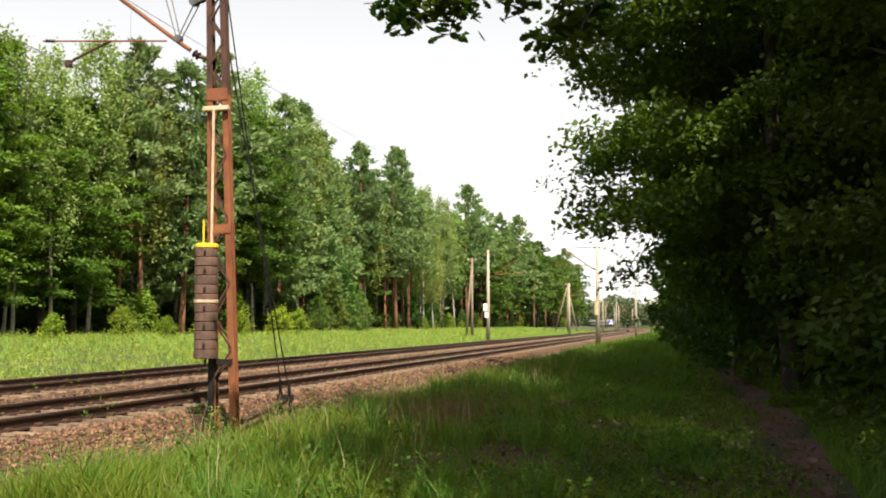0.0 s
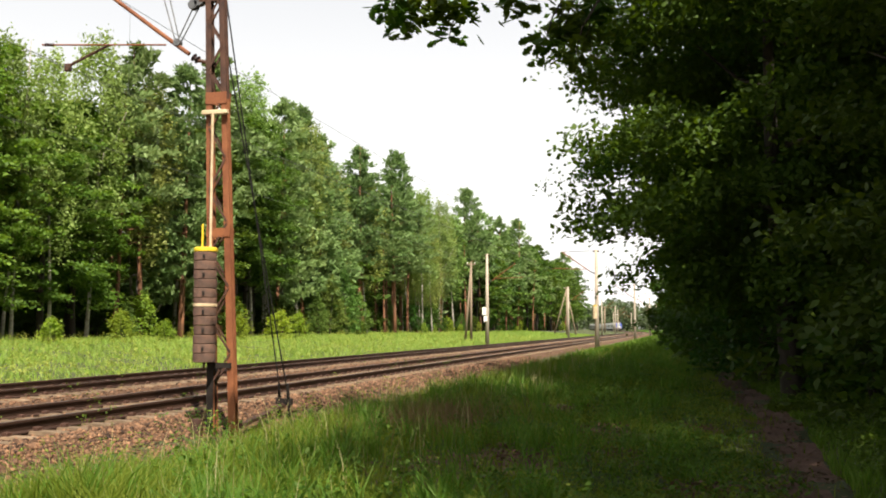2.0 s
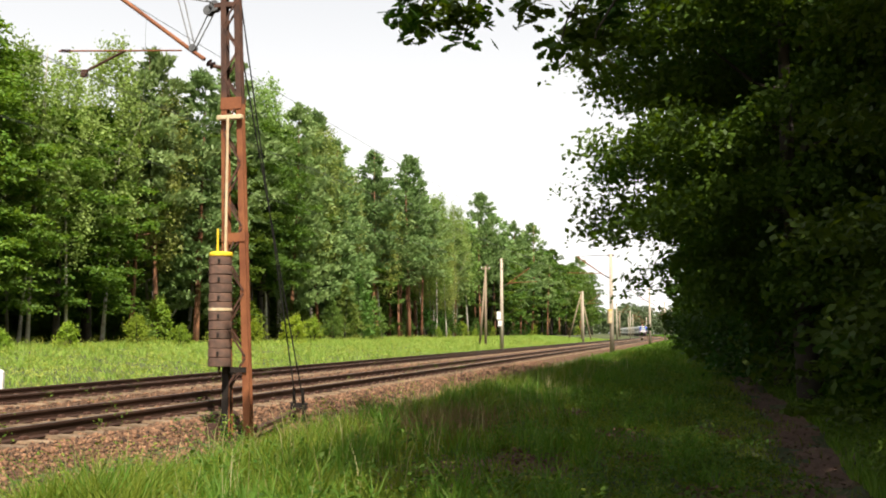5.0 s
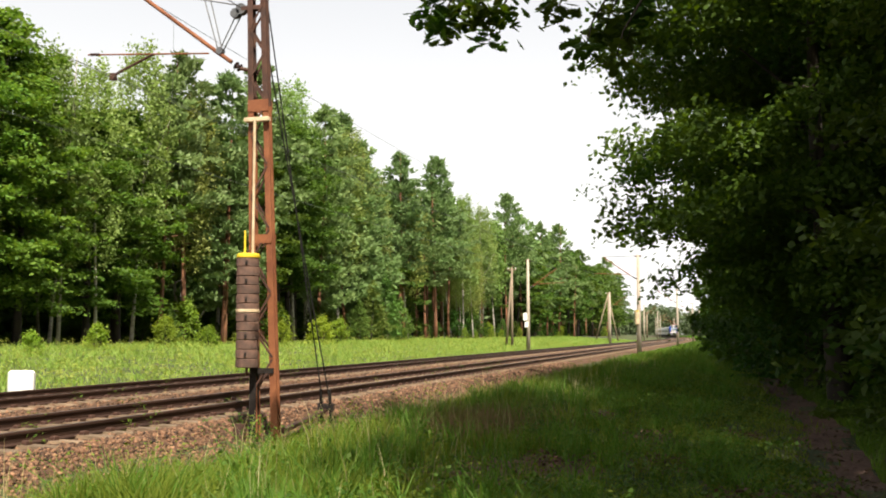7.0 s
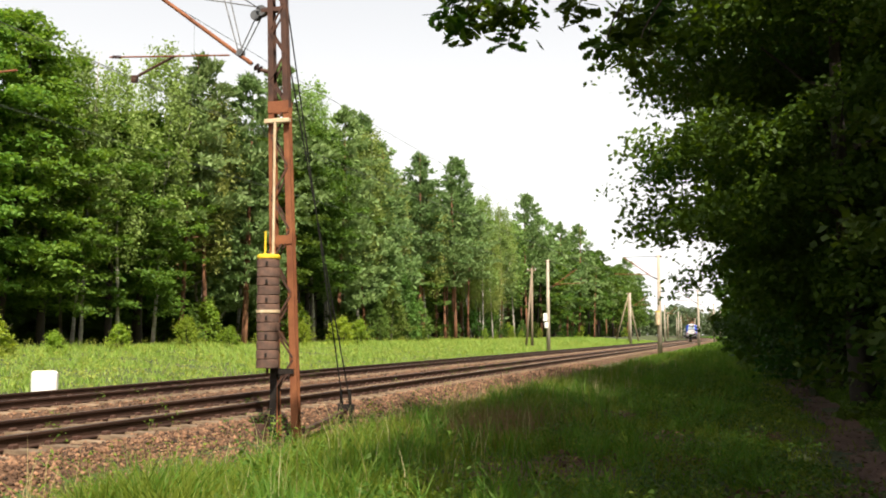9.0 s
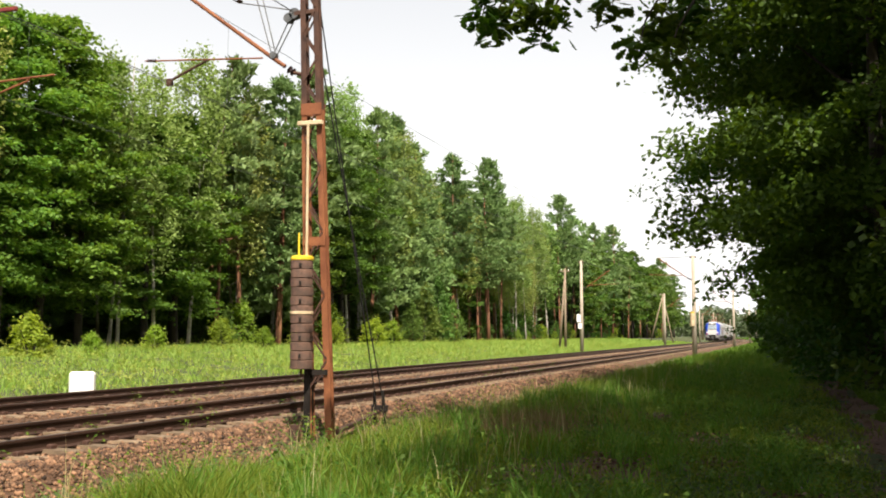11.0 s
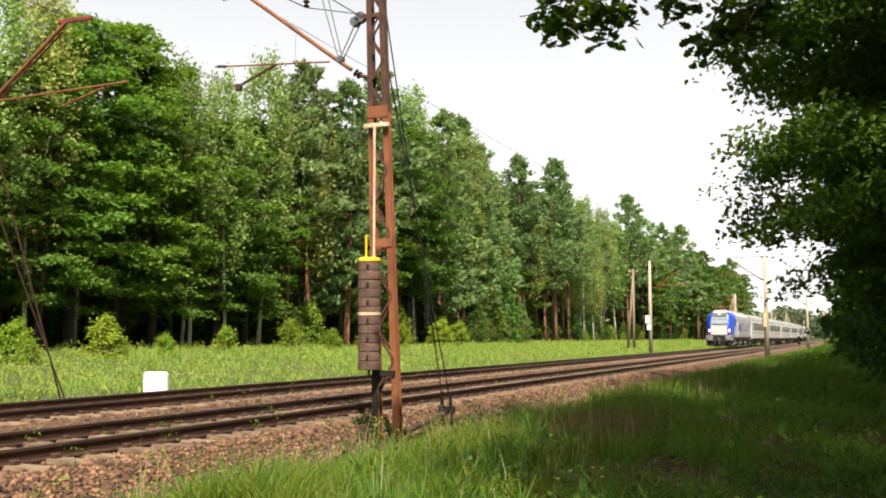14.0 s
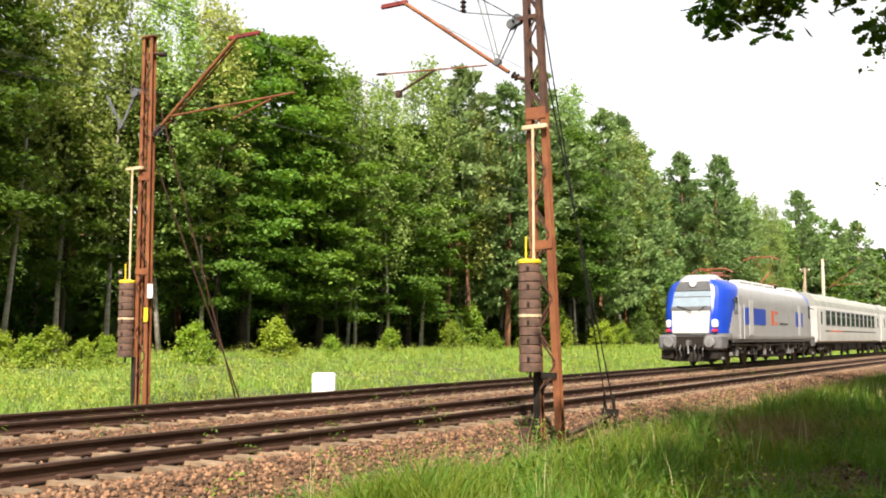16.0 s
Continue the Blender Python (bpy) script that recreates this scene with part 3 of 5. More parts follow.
# the tall trees that make the skyline: azimuth to the left of the line, elevation of the top, kind
TALL = [(57.5, 21.5, "oak"), (54.6, 21.0, "birch"), (52.0, 20.4, "birch"), (49.6, 20.0, "birch"), (46.8, 19.6, "birch"), (44.6, 18.6, "birch"), (42.4, 16.9, "maple"),
        (40.2, 16.9, "maple"), (38.2, 14.6, "maple"), (36.2, 15.2, "birch"), (34.4, 14.6, "birch"), (32.6, 15.7, "birch"), (31.1, 14.2, "pine"), (29.8, 15.3, "pine"),
        (27.4, 14.5, "pine_low"), (25.6, 15.1, "pine"), (23.9, 14.0, "birch"), (22.4, 13.0, "pine_low"), (21.0, 12.5, "pine_low"), (20.1, 11.0, "pine_low"), (18.1, 10.3, "pine_point"),
        (17.0, 8.9, "pine"), (16.0, 10.1, "pine_point"), (14.5, 7.9, "birch"), (13.5, 7.3, "birch"), (12.5, 8.0, "pine_point"), (11.0, 6.7, "pine"), (10.2, 6.2, "pine"),
        (9.4, 6.1, "pine_point"), (8.0, 4.7, "oak"), (6.5, 4.2, "pine"), (5.7, 3.4, "oak")]
SKY_AZ = [3.0] + [a for a, _, _ in reversed(TALL)]
SKY_EL = [2.2] + [e for _, e, _ in reversed(TALL)]
KIND_AZ = [3, 9, 12, 15, 19.3, 24, 28.5, 33, 46, 90]   # which trees stand between them
KIND = [("oak", "pine"), ("pine", "oak", "pine_point"), ("birch", "pine", "birch"), ("pine", "pine", "birch"), ("pine_low", "pine_low", "birch"), ("pine_low", "oak", "birch"), ("pine", "birch", "oak"), ("maple", "oak", "maple", "birch"), ("birch", "oak", "birch")]

LIB = {k: [make_tree(k, s + i * 17) for i in range(c)] for k, s, c in (("pine", 11, 3), ("pine_point", 31, 2), ("pine_low", 51, 2), ("birch", 41, 3), ("oak", 71, 2), ("maple", 91, 3), ("pine_far", 211, 2), ("pine_point_far", 221, 2), ("pine_low_far", 226, 1), ("birch_far", 241, 2), ("oak_far", 271, 2), ("spruce", 121, 1), ("bush", 151, 3), ("shrub", 171, 2))}
USED = set()


def plant(kind, x, y, height, wide=1.0, tall=None):
    """Sets a tree of that kind with its foot in the ground."""
    pool = LIB[kind]
    fresh = [s for s in pool if s.name not in USED]
    src = fresh[0] if fresh else pool[int(RNG.integers(len(pool)))]
    full = tall or {"spruce": 7.0, "bush": 2.0, "shrub": 2.0}.get(kind, 20.0)
    s = height / full
    m = pose(x, y, float(ground_z(x, y)) - 0.03, RNG.uniform(-1.5, 1.5), RNG.uniform(-1.5, 1.5), RNG.uniform(0, 360))
    if src.name in USED:
        ob = copy_thing(src, m)
    else:
        USED.add(src.name)
        ob = src
        ob.matrix_world = m
    ob.scale = (s * wide, s * wide, s)
    return ob


def edge_x(y):
    return -35.0 + float(bend(y)) + 1.2 * math.sin(y * 0.11) + 0.7 * math.sin(y * 0.37 + 1)


def top_height(x, y, el):
    return EYE + math.hypot(x, y) * math.tan(radians(el)) - float(ground_z(x, y))


def wood():
    for az, el, kind in TALL:
        x = -36.0
        for _ in range(4):
            y = -x / math.tan(radians(az))
            x = edge_x(y) - 0.9
        far = "_far" if y > 170 else ""
        plant(kind + far, x, y, top_height(x, y, el), 1.0 if kind != "maple" else 1.05)
    y = 12.0
    while y < 430:
        x = edge_x(y) - RNG.uniform(0.2, 3.0)
        az = math.degrees(math.atan2(-x, y))
        pool = KIND[int(np.searchsorted(KIND_AZ, az) - 1)]
        k = pool[int(RNG.integers(len(pool)))]
        h = top_height(x, y, np.interp(az, SKY_AZ, SKY_EL))
        far = y > 150
        if az > 45:
            h *= 0.82
        elif az > 33:
            h *= 0.9
        plant(k.replace("maple", "oak") + "_far" if far else k, x, y, h * RNG.uniform(0.70, 0.93), RNG.uniform(0.95, 1.2))
        y += {"p": 4.2, "b": 3.6, "o": 5.2, "m": 5.0}[k[0]] * RNG.uniform(0.75, 1.25) * (1 + max(y - 120, 0) / 320)
    # deeper rows that close the wood
    for depth, step, cut in ((5.5, 5.6, 0.86), (12, 7.0, 0.84), (21, 9.0, 0.82)):
        y = 10.0
        while y < 420:
            x = edge_x(y) - depth - RNG.uniform(-1.5, 2)
            az = math.degrees(math.atan2(-x, y))
            h = top_height(x, y, np.interp(az, SKY_AZ, SKY_EL))
            kind = ("oak", "pine", "oak", "birch", "pine_low")[int(RNG.integers(5))]
            plant(kind + "_far", x, y, h * RNG.uniform(0.8, 1.0) * cut, 1.4)
            y += step * RNG.uniform(0.7, 1.3) * (1 + max(y - 100, 0) / 90)
    # undergrowth along the edge
    y = 84.0
    while y < 260:
        x = edge_x(y) + RNG.uniform(-0.5, 2.6)
        plant("bush", x, y, RNG.uniform(0.6, 1.9), RNG.uniform(0.8, 1.2))
        y += RNG.uniform(5.0, 13.0) * (1 + max(y - 60, 0) / 90)
    for k in range(34):
        y = 8 + 12.0 * k
        plant("oak_far", edge_x(y) - 33 - RNG.uniform(0, 5), y, RNG.uniform(11, 15), 1.4)
    y = 62.0
    while y < 330:
        kind, h = (("spruce", RNG.uniform(2.5, 5.5)), ("bush", RNG.uniform(1.8, 3.4)), ("shrub", RNG.uniform(2.5, 4.5)))[int(RNG.integers(3))]
        plant(kind, edge_x(y) - RNG.uniform(-0.6, 2.5), y, h, 1.1)
        y += RNG.uniform(5.0, 11.0) * (1 + max(y - 120, 0) / 160)
    for _ in range(30):
        y = 14 + 200 * RNG.random() ** 1.5
        plant("shrub", edge_x(y) - RNG.uniform(3, 14), y, RNG.uniform(1.8, 4.8), 1.2)
    for az, d, h in ((54.6, 37, 1.3), (53.4, 36, 1.1), (52.2, 36.5, 1.4), (50.6, 36, 1.1), (49.4, 37, 1.2), (45.0, 41, 1.7), (44.2, 40, 1.0), (40.5, 46, 1.9), (39.7, 46.5, 1.0), (37.4, 49, 1.2), (34.2, 55, 1.4), (30.7, 62, 1.9), (28.4, 66, 1.5), (26.6, 70, 1.3), (24.6, 74, 1.8), (22.4, 80, 2.4), (21.4, 84, 2.2)):
        plant("bush", -d * math.sin(radians(az)), d * math.cos(radians(az)), h, 1.35)
    for az, d, h in ((17.9, 109, 5.0), (18.7, 106, 7.5), (19.5, 103, 6.5), (20.2, 100, 4.5), (30.5, 70, 2.8)):
        plant("spruce", -d * math.sin(radians(az)), d * math.cos(radians(az)), h, 1.0)


wood()


def inner_wood():
    """Dense leafy backing added deep in the wood, dark to stand in for its shade."""
    rng = np.random.default_rng(6)
    n = 56000
    y = -10 + 440 * rng.random(n) ** 1.25
    dep = rng.uniform(0, 1, n)
    x = np.array([edge_x(v) for v in y]) - 6.5 - 40 * dep
    z = 0.2 + (1.6 + 13.5 * dep) * rng.random(n) ** 1.1
    v, f = cards(np.stack([x, y, z], -1), 1.5, 0.3, 0.85, rng)
    tagged(new("wood_undergrowth", arrays("wood_undergrowth", v, f, LEAF_OAK_SHADED)), "dark leafy backing for the shaded depth of the wood", "undergrowth", kind="stuff")


inner_wood()


def far_wood():
    """The wood that closes the view where the line swings away."""
    P = []
    rng = np.random.default_rng(5)
    for k in range(420):
        a = rng.uniform(-9, 8.5)
        d = rng.uniform(690, 780)
        x, y = -d * math.sin(radians(a)), d * math.cos(radians(a))
        h = rng.uniform(15, 21) + 2.5 * math.sin(a * 2.2)
        q = rng.random(70)
        r = 4.5 * np.sin(np.pi * np.clip(q * 0.9 + 0.1, 0, 1)) ** 0.6 * np.sqrt(rng.random(70))
        t = rng.uniform(0, 6.28, 70)
        P.append(np.stack([x + r * np.cos(t), y + r * np.sin(t), h * (0.05 + 0.95 * q)], -1))
    v, f = cards(np.concatenate(P), 2.0, 0.5, 0.8, rng)
    tagged(new("distant_wood", arrays("distant_wood", v, f, FAR_WOOD)), "distant green wood closing the end of the line", "wood", kind="stuff")


far_wood()


# ---- the shady trees beside the path ----
def shade_tree(seed, h, base, radius, boughs, per, leaf, limbs=9, lm=None, prof=(0.8, 1.0, 1.0, 0.75, 0.2), up=0.6):
    lm = lm or LEAF_OAK_SHADED
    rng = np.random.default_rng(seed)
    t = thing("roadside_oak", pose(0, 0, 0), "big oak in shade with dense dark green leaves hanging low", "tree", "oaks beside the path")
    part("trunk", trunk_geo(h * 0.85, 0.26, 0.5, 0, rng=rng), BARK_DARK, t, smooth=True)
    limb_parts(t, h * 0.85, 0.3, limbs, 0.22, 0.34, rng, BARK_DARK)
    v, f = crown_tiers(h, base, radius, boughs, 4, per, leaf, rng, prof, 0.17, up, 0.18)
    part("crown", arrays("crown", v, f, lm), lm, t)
    return t


OAKS_NEAR = [shade_tree(301, 14, 2.6, 4.6, 135, 235, 0.145, 9, LEAF_OAK_LIT, (0.5, 0.96, 1.0, 0.9, 0.4), 0.4), shade_tree(302, 14, 0.5, 4.5, 100, 185, 0.155)]
OAKS_FAR = [shade_tree(303, 15, 0.5, 4.7, 54, 26, 0.50, 5), shade_tree(304, 14, 0.4, 4.5, 54, 26, 0.50, 5)]


def shade_row():
    near = [(2.4, 24.5, 1.07, 0), (2.3, 31.0, 1.15, 0), (5.9, 16.6, 1.0, 1), (7.0, 24.0, 1.0, 1), (5.2, 32.5, 1.05, 1), (3.4, 39.0, 1.0, 1)]
    # rows further right and behind the viewpoint are unseen, added to block light
    far = [(3.5, 46, 1.0), (3.3, 54, 1.05), (3.2, 63, 1.0), (3.0, 72, 1.1), (2.8, 83, 1.0), (9, 34, 1.1), (9.5, 45, 1.1), (12, 24, 1.1), (12.5, 15, 1.1), (17, 30, 1.2), (16, 40, 1.2), (9, 58, 1.2), (20, 20, 1.3), (21, 45, 1.3), (14, 55, 1.2),
           (2.4, 96, 1.05), (2.2, 111, 1.0), (2.0, 128, 1.1), (1.6, 148, 1.0), (1.2, 170, 1.1), (0.8, 196, 1.0), (0.4, 222, 1.1), (0, 250, 1.1), (-0.4, 282, 1.2), (-1.4, 320, 1.2), (9.5, 9, 1.0), (9, 1, 1.0), (8, -7, 1.0), (5.5, -14, 1.0), (14, 5, 1.1), (0, -20, 1.1), (-6, -24, 1.0)]
    used = set()
    for i, (x, y, s, k) in enumerate(near + [(*f, i % 2 + 2) for i, f in enumerate(far)]):
        m = pose(x, y, float(ground_z(x, y)) - 0.03, 0, 0, 97 * i % 360)
        src = (OAKS_NEAR + OAKS_FAR)[k]
        ob = copy_thing(src, m) if k in used else src
        used.add(k)
        ob.matrix_world = m
        ob.scale = (s, s, s)
    # unseen oak above the viewpoint, added to cast shade on the near bank
    big = shade_tree(305, 13.5, 5.8, 4.6, 95, 80, 0.24, 9)
    big.matrix_world = pose(4.7, 3.0, -0.4)
    for x, y, h in ((3.5, 20.5, 3.2), (4.2, 18.6, 3.6), (4.9, 16.5, 3.6), (3.9, 22.6, 3.6), (5.4, 19.5, 4.5), (2.9, 30.5, 3.2), (5.9, 15.0, 3.4), (3.1, 26.5, 3.4), (3.4, 28.5, 3.0), (2.9, 33.5, 3.6), (3.0, 36.5, 3.2), (2.8, 41, 3.4), (2.7, 45, 3.4)):
        plant("shrub", x, y, h, 1.0)
    for k in range(46):
        y = 14 + 75 * (k / 46) ** 1.3
        plant("shrub", 3.6 + 0.02 * y + RNG.uniform(-0.3, 2.2), y, RNG.uniform(1.4, 3.2), 1.15)


shade_row()


def oak_leaf(rng):
    """A lobed oak leaf: outline points along its length, unit long."""
    side = [(0.0, 0.02), (0.12, 0.14), (0.22, 0.10), (0.36, 0.29), (0.46, 0.18), (0.62, 0.36), (0.72, 0.22), (0.86, 0.24), (1.0, 0.0)]
    up = [(q, w, -0.25 * w - 0.12 * q * q) for q, w in side]
    dn = [(q, -w, -0.25 * w - 0.12 * q * q) for q, w in side[1:-1]]
    mid = [(q, 0.0, -0.12 * q * q) for q, w in side]
    vs = mid + up[1:-1] + dn
    n = len(side)
    fs = []
    for k in range(n - 1):
        for base in (n - 1, 2 * n - 3):
            a, b = (0 if k == 0 else base + k), (n - 1 if k == n - 2 else base + k + 1)
            f = [k, k + 1, b, a]
            f = [i for j, i in enumerate(f) if i not in f[:j]]
            fs.append(f if base == n - 1 else f[::-1])
    return np.array(vs), fs


def overhang():
    """The oak close by whose twigs hang into the top of the view."""
    rng = np.random.default_rng(77)
    t = thing("overhanging_oak", pose(5.6, 9.0, -0.3), "oak reaching over the grass with leafy hanging twigs", "tree", "oaks beside the path")
    part("trunk", trunk_geo(11, 0.24, 0.3, 0, rng=rng), BARK_DARK, t, smooth=True)
    v, f = crown_tiers(14, 7.9, 5.6, 84, 4, 64, 0.25, rng, (0.8, 1.0, 1.0, 0.8, 0.3), 0.24, 0.5, 0.18)
    # unseen crown, pushed over the grass above the view to shade the bank
    v += (-2.6, 1.0, 0.7)
    part("crown", arrays("crown", v, f, LEAF_OAK_SHADED), LEAF_OAK_SHADED, t)
    part("limb", Geo().tube([(0, 0, 4.2), (-2.6, -0.1, 5.2), (-5.2, -0.2, 5.6), (-7.9, -0.4, 5.2)], [0.13, 0.09, 0.055, 0.015], 8), BARK_DARK, t)
    vs, fs = oak_leaf(rng)
    # hanging twigs: azimuth, elevation and how far they reach
    twigs = [(16.3, 17.5, 13), (15.6, 16.9, 10), (14.7, 17.6, 13), (13.6, 17.6, 14), (12.7, 17.4, 12), (12.1, 17.9, 9), (12.9, 16.2, 6), (8.9, 17.9, 12), (7.4, 15.8, 12), (6.4, 16.3, 15), (5.7, 15.2, 12), (5.2, 16.9, 16), (4.7, 17.6, 16), (6.1, 17.4, 15), (5.1, 16.0, 12), (15.9, 18.6, 12), (14.1, 18.6, 14), (9.4, 18.8, 12), (4.4, 18.6, 16)]
    base = Vector((5.6, 9.0, -0.3))
    for az, el, count in twigs:
        d = 8.9 + rng.uniform(-0.5, 0.5)
        p = Vector((-d * math.sin(radians(az)), d * math.cos(radians(az)), EYE + d * math.tan(radians(el))))
        tw = part("twig", Geo().tube([p + Vector((0.25, 0.05, 0.55)) - base, p + Vector((0.06, 0, 0.22)) - base, p - base], [0.012, 0.008, 0.004], 5), BARK_DARK, t)
        V, F = [], []
        for k in range(count * 3):
            c = p - base + Vector((rng.normal(0, 0.08), rng.normal(0, 0.10), rng.normal(0.0, 0.055)))
            R = np.array(Euler((rng.uniform(-0.9, 0.9), rng.uniform(-0.5, 0.7), rng.uniform(0, 6.28))).to_matrix())
            s = rng.uniform(0.10, 0.145)
            o = len(V)
            V += [tuple(q) for q in (vs * s) @ R.T + np.array(c)]
            F += [tuple(i + o for i in f) for f in fs]
        me = bpy.data.meshes.new("leaves")
        me.from_pydata(V, [], F)
        me.materials.append(LEAF_OAK_SHADED)
        lv = part("leaf_spray", me, LEAF_OAK_SHADED, tw)
        tagged(lv, kind="stuff")


overhang()

# any kind of tree still waiting joins the second row
for i, (kind, pool) in enumerate(LIB.items()):
    for k in range(len([s for s in pool if s.name not in USED])):
        plant(kind, -41.0 - k, 26.0 + 9 * i + 4 * k, 3.0 if kind in ("bush", "shrub", "spruce") else 16.0)


# ---- grass ----
def blades(name, x, y, h, w, material, lean=0.35, seed=1, label="", z0=None, cat="grass"):
    """Curved blades: two quads and a tip."""
    rng = np.random.default_rng(seed)
    n = len(x)
    z = ground_z(x, y) - 0.02 if z0 is None else z0
    a, b = rng.uniform(0, 6.28, n), rng.uniform(0, 6.28, n)
    L = lean * h * rng.uniform(0.2, 1.3, n)
    ox, oy = np.cos(a), np.sin(a)
    wx, wy = np.cos(b) * w / 2, np.sin(b) * w / 2
    V = np.empty((n, 5, 3))
    for k, (q, ww) in enumerate(((0, 1), (0.55, 0.8))):
        cx, cy, cz = x + ox * L * q ** 2, y + oy * L * q ** 2, z + h * q
        V[:, 2 * k] = np.stack([cx - wx * ww, cy - wy * ww, cz], -1)
        V[:, 2 * k + 1] = np.stack([cx + wx * ww, cy + wy * ww, cz], -1)
    V[:, 4] = np.stack([x + ox * L, y + oy * L, z + h * 0.97], -1)
    base = 5 * np.arange(n)[:, None]
    F = np.concatenate([base + [0, 1, 3], base + [0, 3, 2], base + [2, 3, 4]])
    return tagged(new(name, arrays(name, V.reshape(-1, 3), F, material)), label, cat, kind="stuff")


def patchy(x, y, s=0.35):
    return 0.5 + 0.5 * np.sin(s * 2.1 * x + 1.3 * np.sin(s * y)) * np.cos(s * 1.7 * y + np.sin(s * 1.9 * x))


def lawn():
    rng = np.random.default_rng(21)
    # the bank between ballast and path
    n = 95000
    y = 6.5 + 65 * rng.random(n) ** 2.0
    x = rng.uniform(-6.3, 1.6, n)
    keep = rng.random(n) < np.clip(0.12 + patchy(x, y) * 0.75 + patchy(x, y, 1.1) * 0.4 - 0.95 * np.clip(1.5 - np.abs(x - path_x(y)) / 0.42, 0, 1), 0.04, 1)
    keep &= rng.random(n) > bare(x, y) * 0.95
    x, y = x[keep], y[keep]
    tall = np.interp(x, [-6.3, -5.6, -4.5, -3.6, -2.4, 0, 1], [0.28, 0.42, 0.50, 0.36, 0.24, 0.20, 0.16])
    far = 1 + np.clip((y - 12) / 40, 0, 1.5)
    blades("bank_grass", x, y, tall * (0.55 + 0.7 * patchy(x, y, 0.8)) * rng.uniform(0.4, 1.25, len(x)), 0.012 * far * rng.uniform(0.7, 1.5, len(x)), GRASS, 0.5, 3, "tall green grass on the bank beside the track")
    # tall tufts standing out of the bank
    k, per = 680, 34
    ty, tx = 6.5 + 50 * rng.random(k) ** 1.7, rng.uniform(-5.8, 0.3, k)
    i = np.repeat(np.arange(k), per)
    th = rng.uniform(0.25, 0.72, k) * np.interp(tx, [-5.8, -5, -2.5, 0.3], [0.6, 1.1, 0.85, 0.6])
    x, y = tx[i] + rng.normal(0, 0.10, len(i)), ty[i] + rng.normal(0, 0.10, len(i))
    blades("grass_tufts", x, y, th[i] * rng.uniform(0.5, 1.15, len(i)), 0.013 * (1 + np.clip((y - 12) / 40, 0, 1.2)), GRASS, 0.75, 13, "tall arching grass tufts on the bank")
    # beyond the path
    n = 24000
    y = 8 + 50 * rng.random(n) ** 1.7
    x = path_x(y) + 0.35 + 4.2 * rng.random(n) ** 1.3
    blades("verge_grass", x, y, rng.uniform(0.08, 0.3, n), 0.014 * (1 + (y - 8) / 25), GRASS, 0.6, 4, "short shaded grass under the oaks")
    # far part of the bank
    n = 16000
    y = 60 + 190 * rng.random(n) ** 1.5
    x = rng.uniform(-6.2, 2.5, n)
    blades("bank_grass_far", x, y, rng.uniform(0.2, 0.55, n), 0.05 + y * 0.0004, GRASS, 0.5, 5, "green grass strip running along the line")
    n = 9000
    y = 240 + 330 * rng.random(n) ** 1.3
    x = bend(y) + rng.uniform(-6.4, 6.0, n)
    blades("verge_far", x, y, rng.uniform(0.3, 0.7, n), 0.16 + y * 0.0004, GRASS, 0.5, 15, "rough green grass far along the line")
    # seed stalks
    n = 520
    y = 7 + 40 * rng.random(n) ** 1.6
    x = rng.uniform(-6.6, -2.6, n)
    blades("dry_stalks", x, y, rng.uniform(0.45, 0.85, n), 0.006 + 0.0002 * y, GRASS_DRY, 0.25, 6, "dry straw-coloured grass stalks among the green")
    # meadow across the track
    n = 88000
    y = 12 + 210 * rng.random(n) ** 1.6
    x = bend(y) - 16.7 - 18.5 * rng.random(n) ** 0.9
    far = 1 + (np.hypot(x, y) - 25) / 45
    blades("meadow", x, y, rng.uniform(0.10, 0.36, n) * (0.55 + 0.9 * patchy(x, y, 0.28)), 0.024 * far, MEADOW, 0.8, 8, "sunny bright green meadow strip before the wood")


lawn()


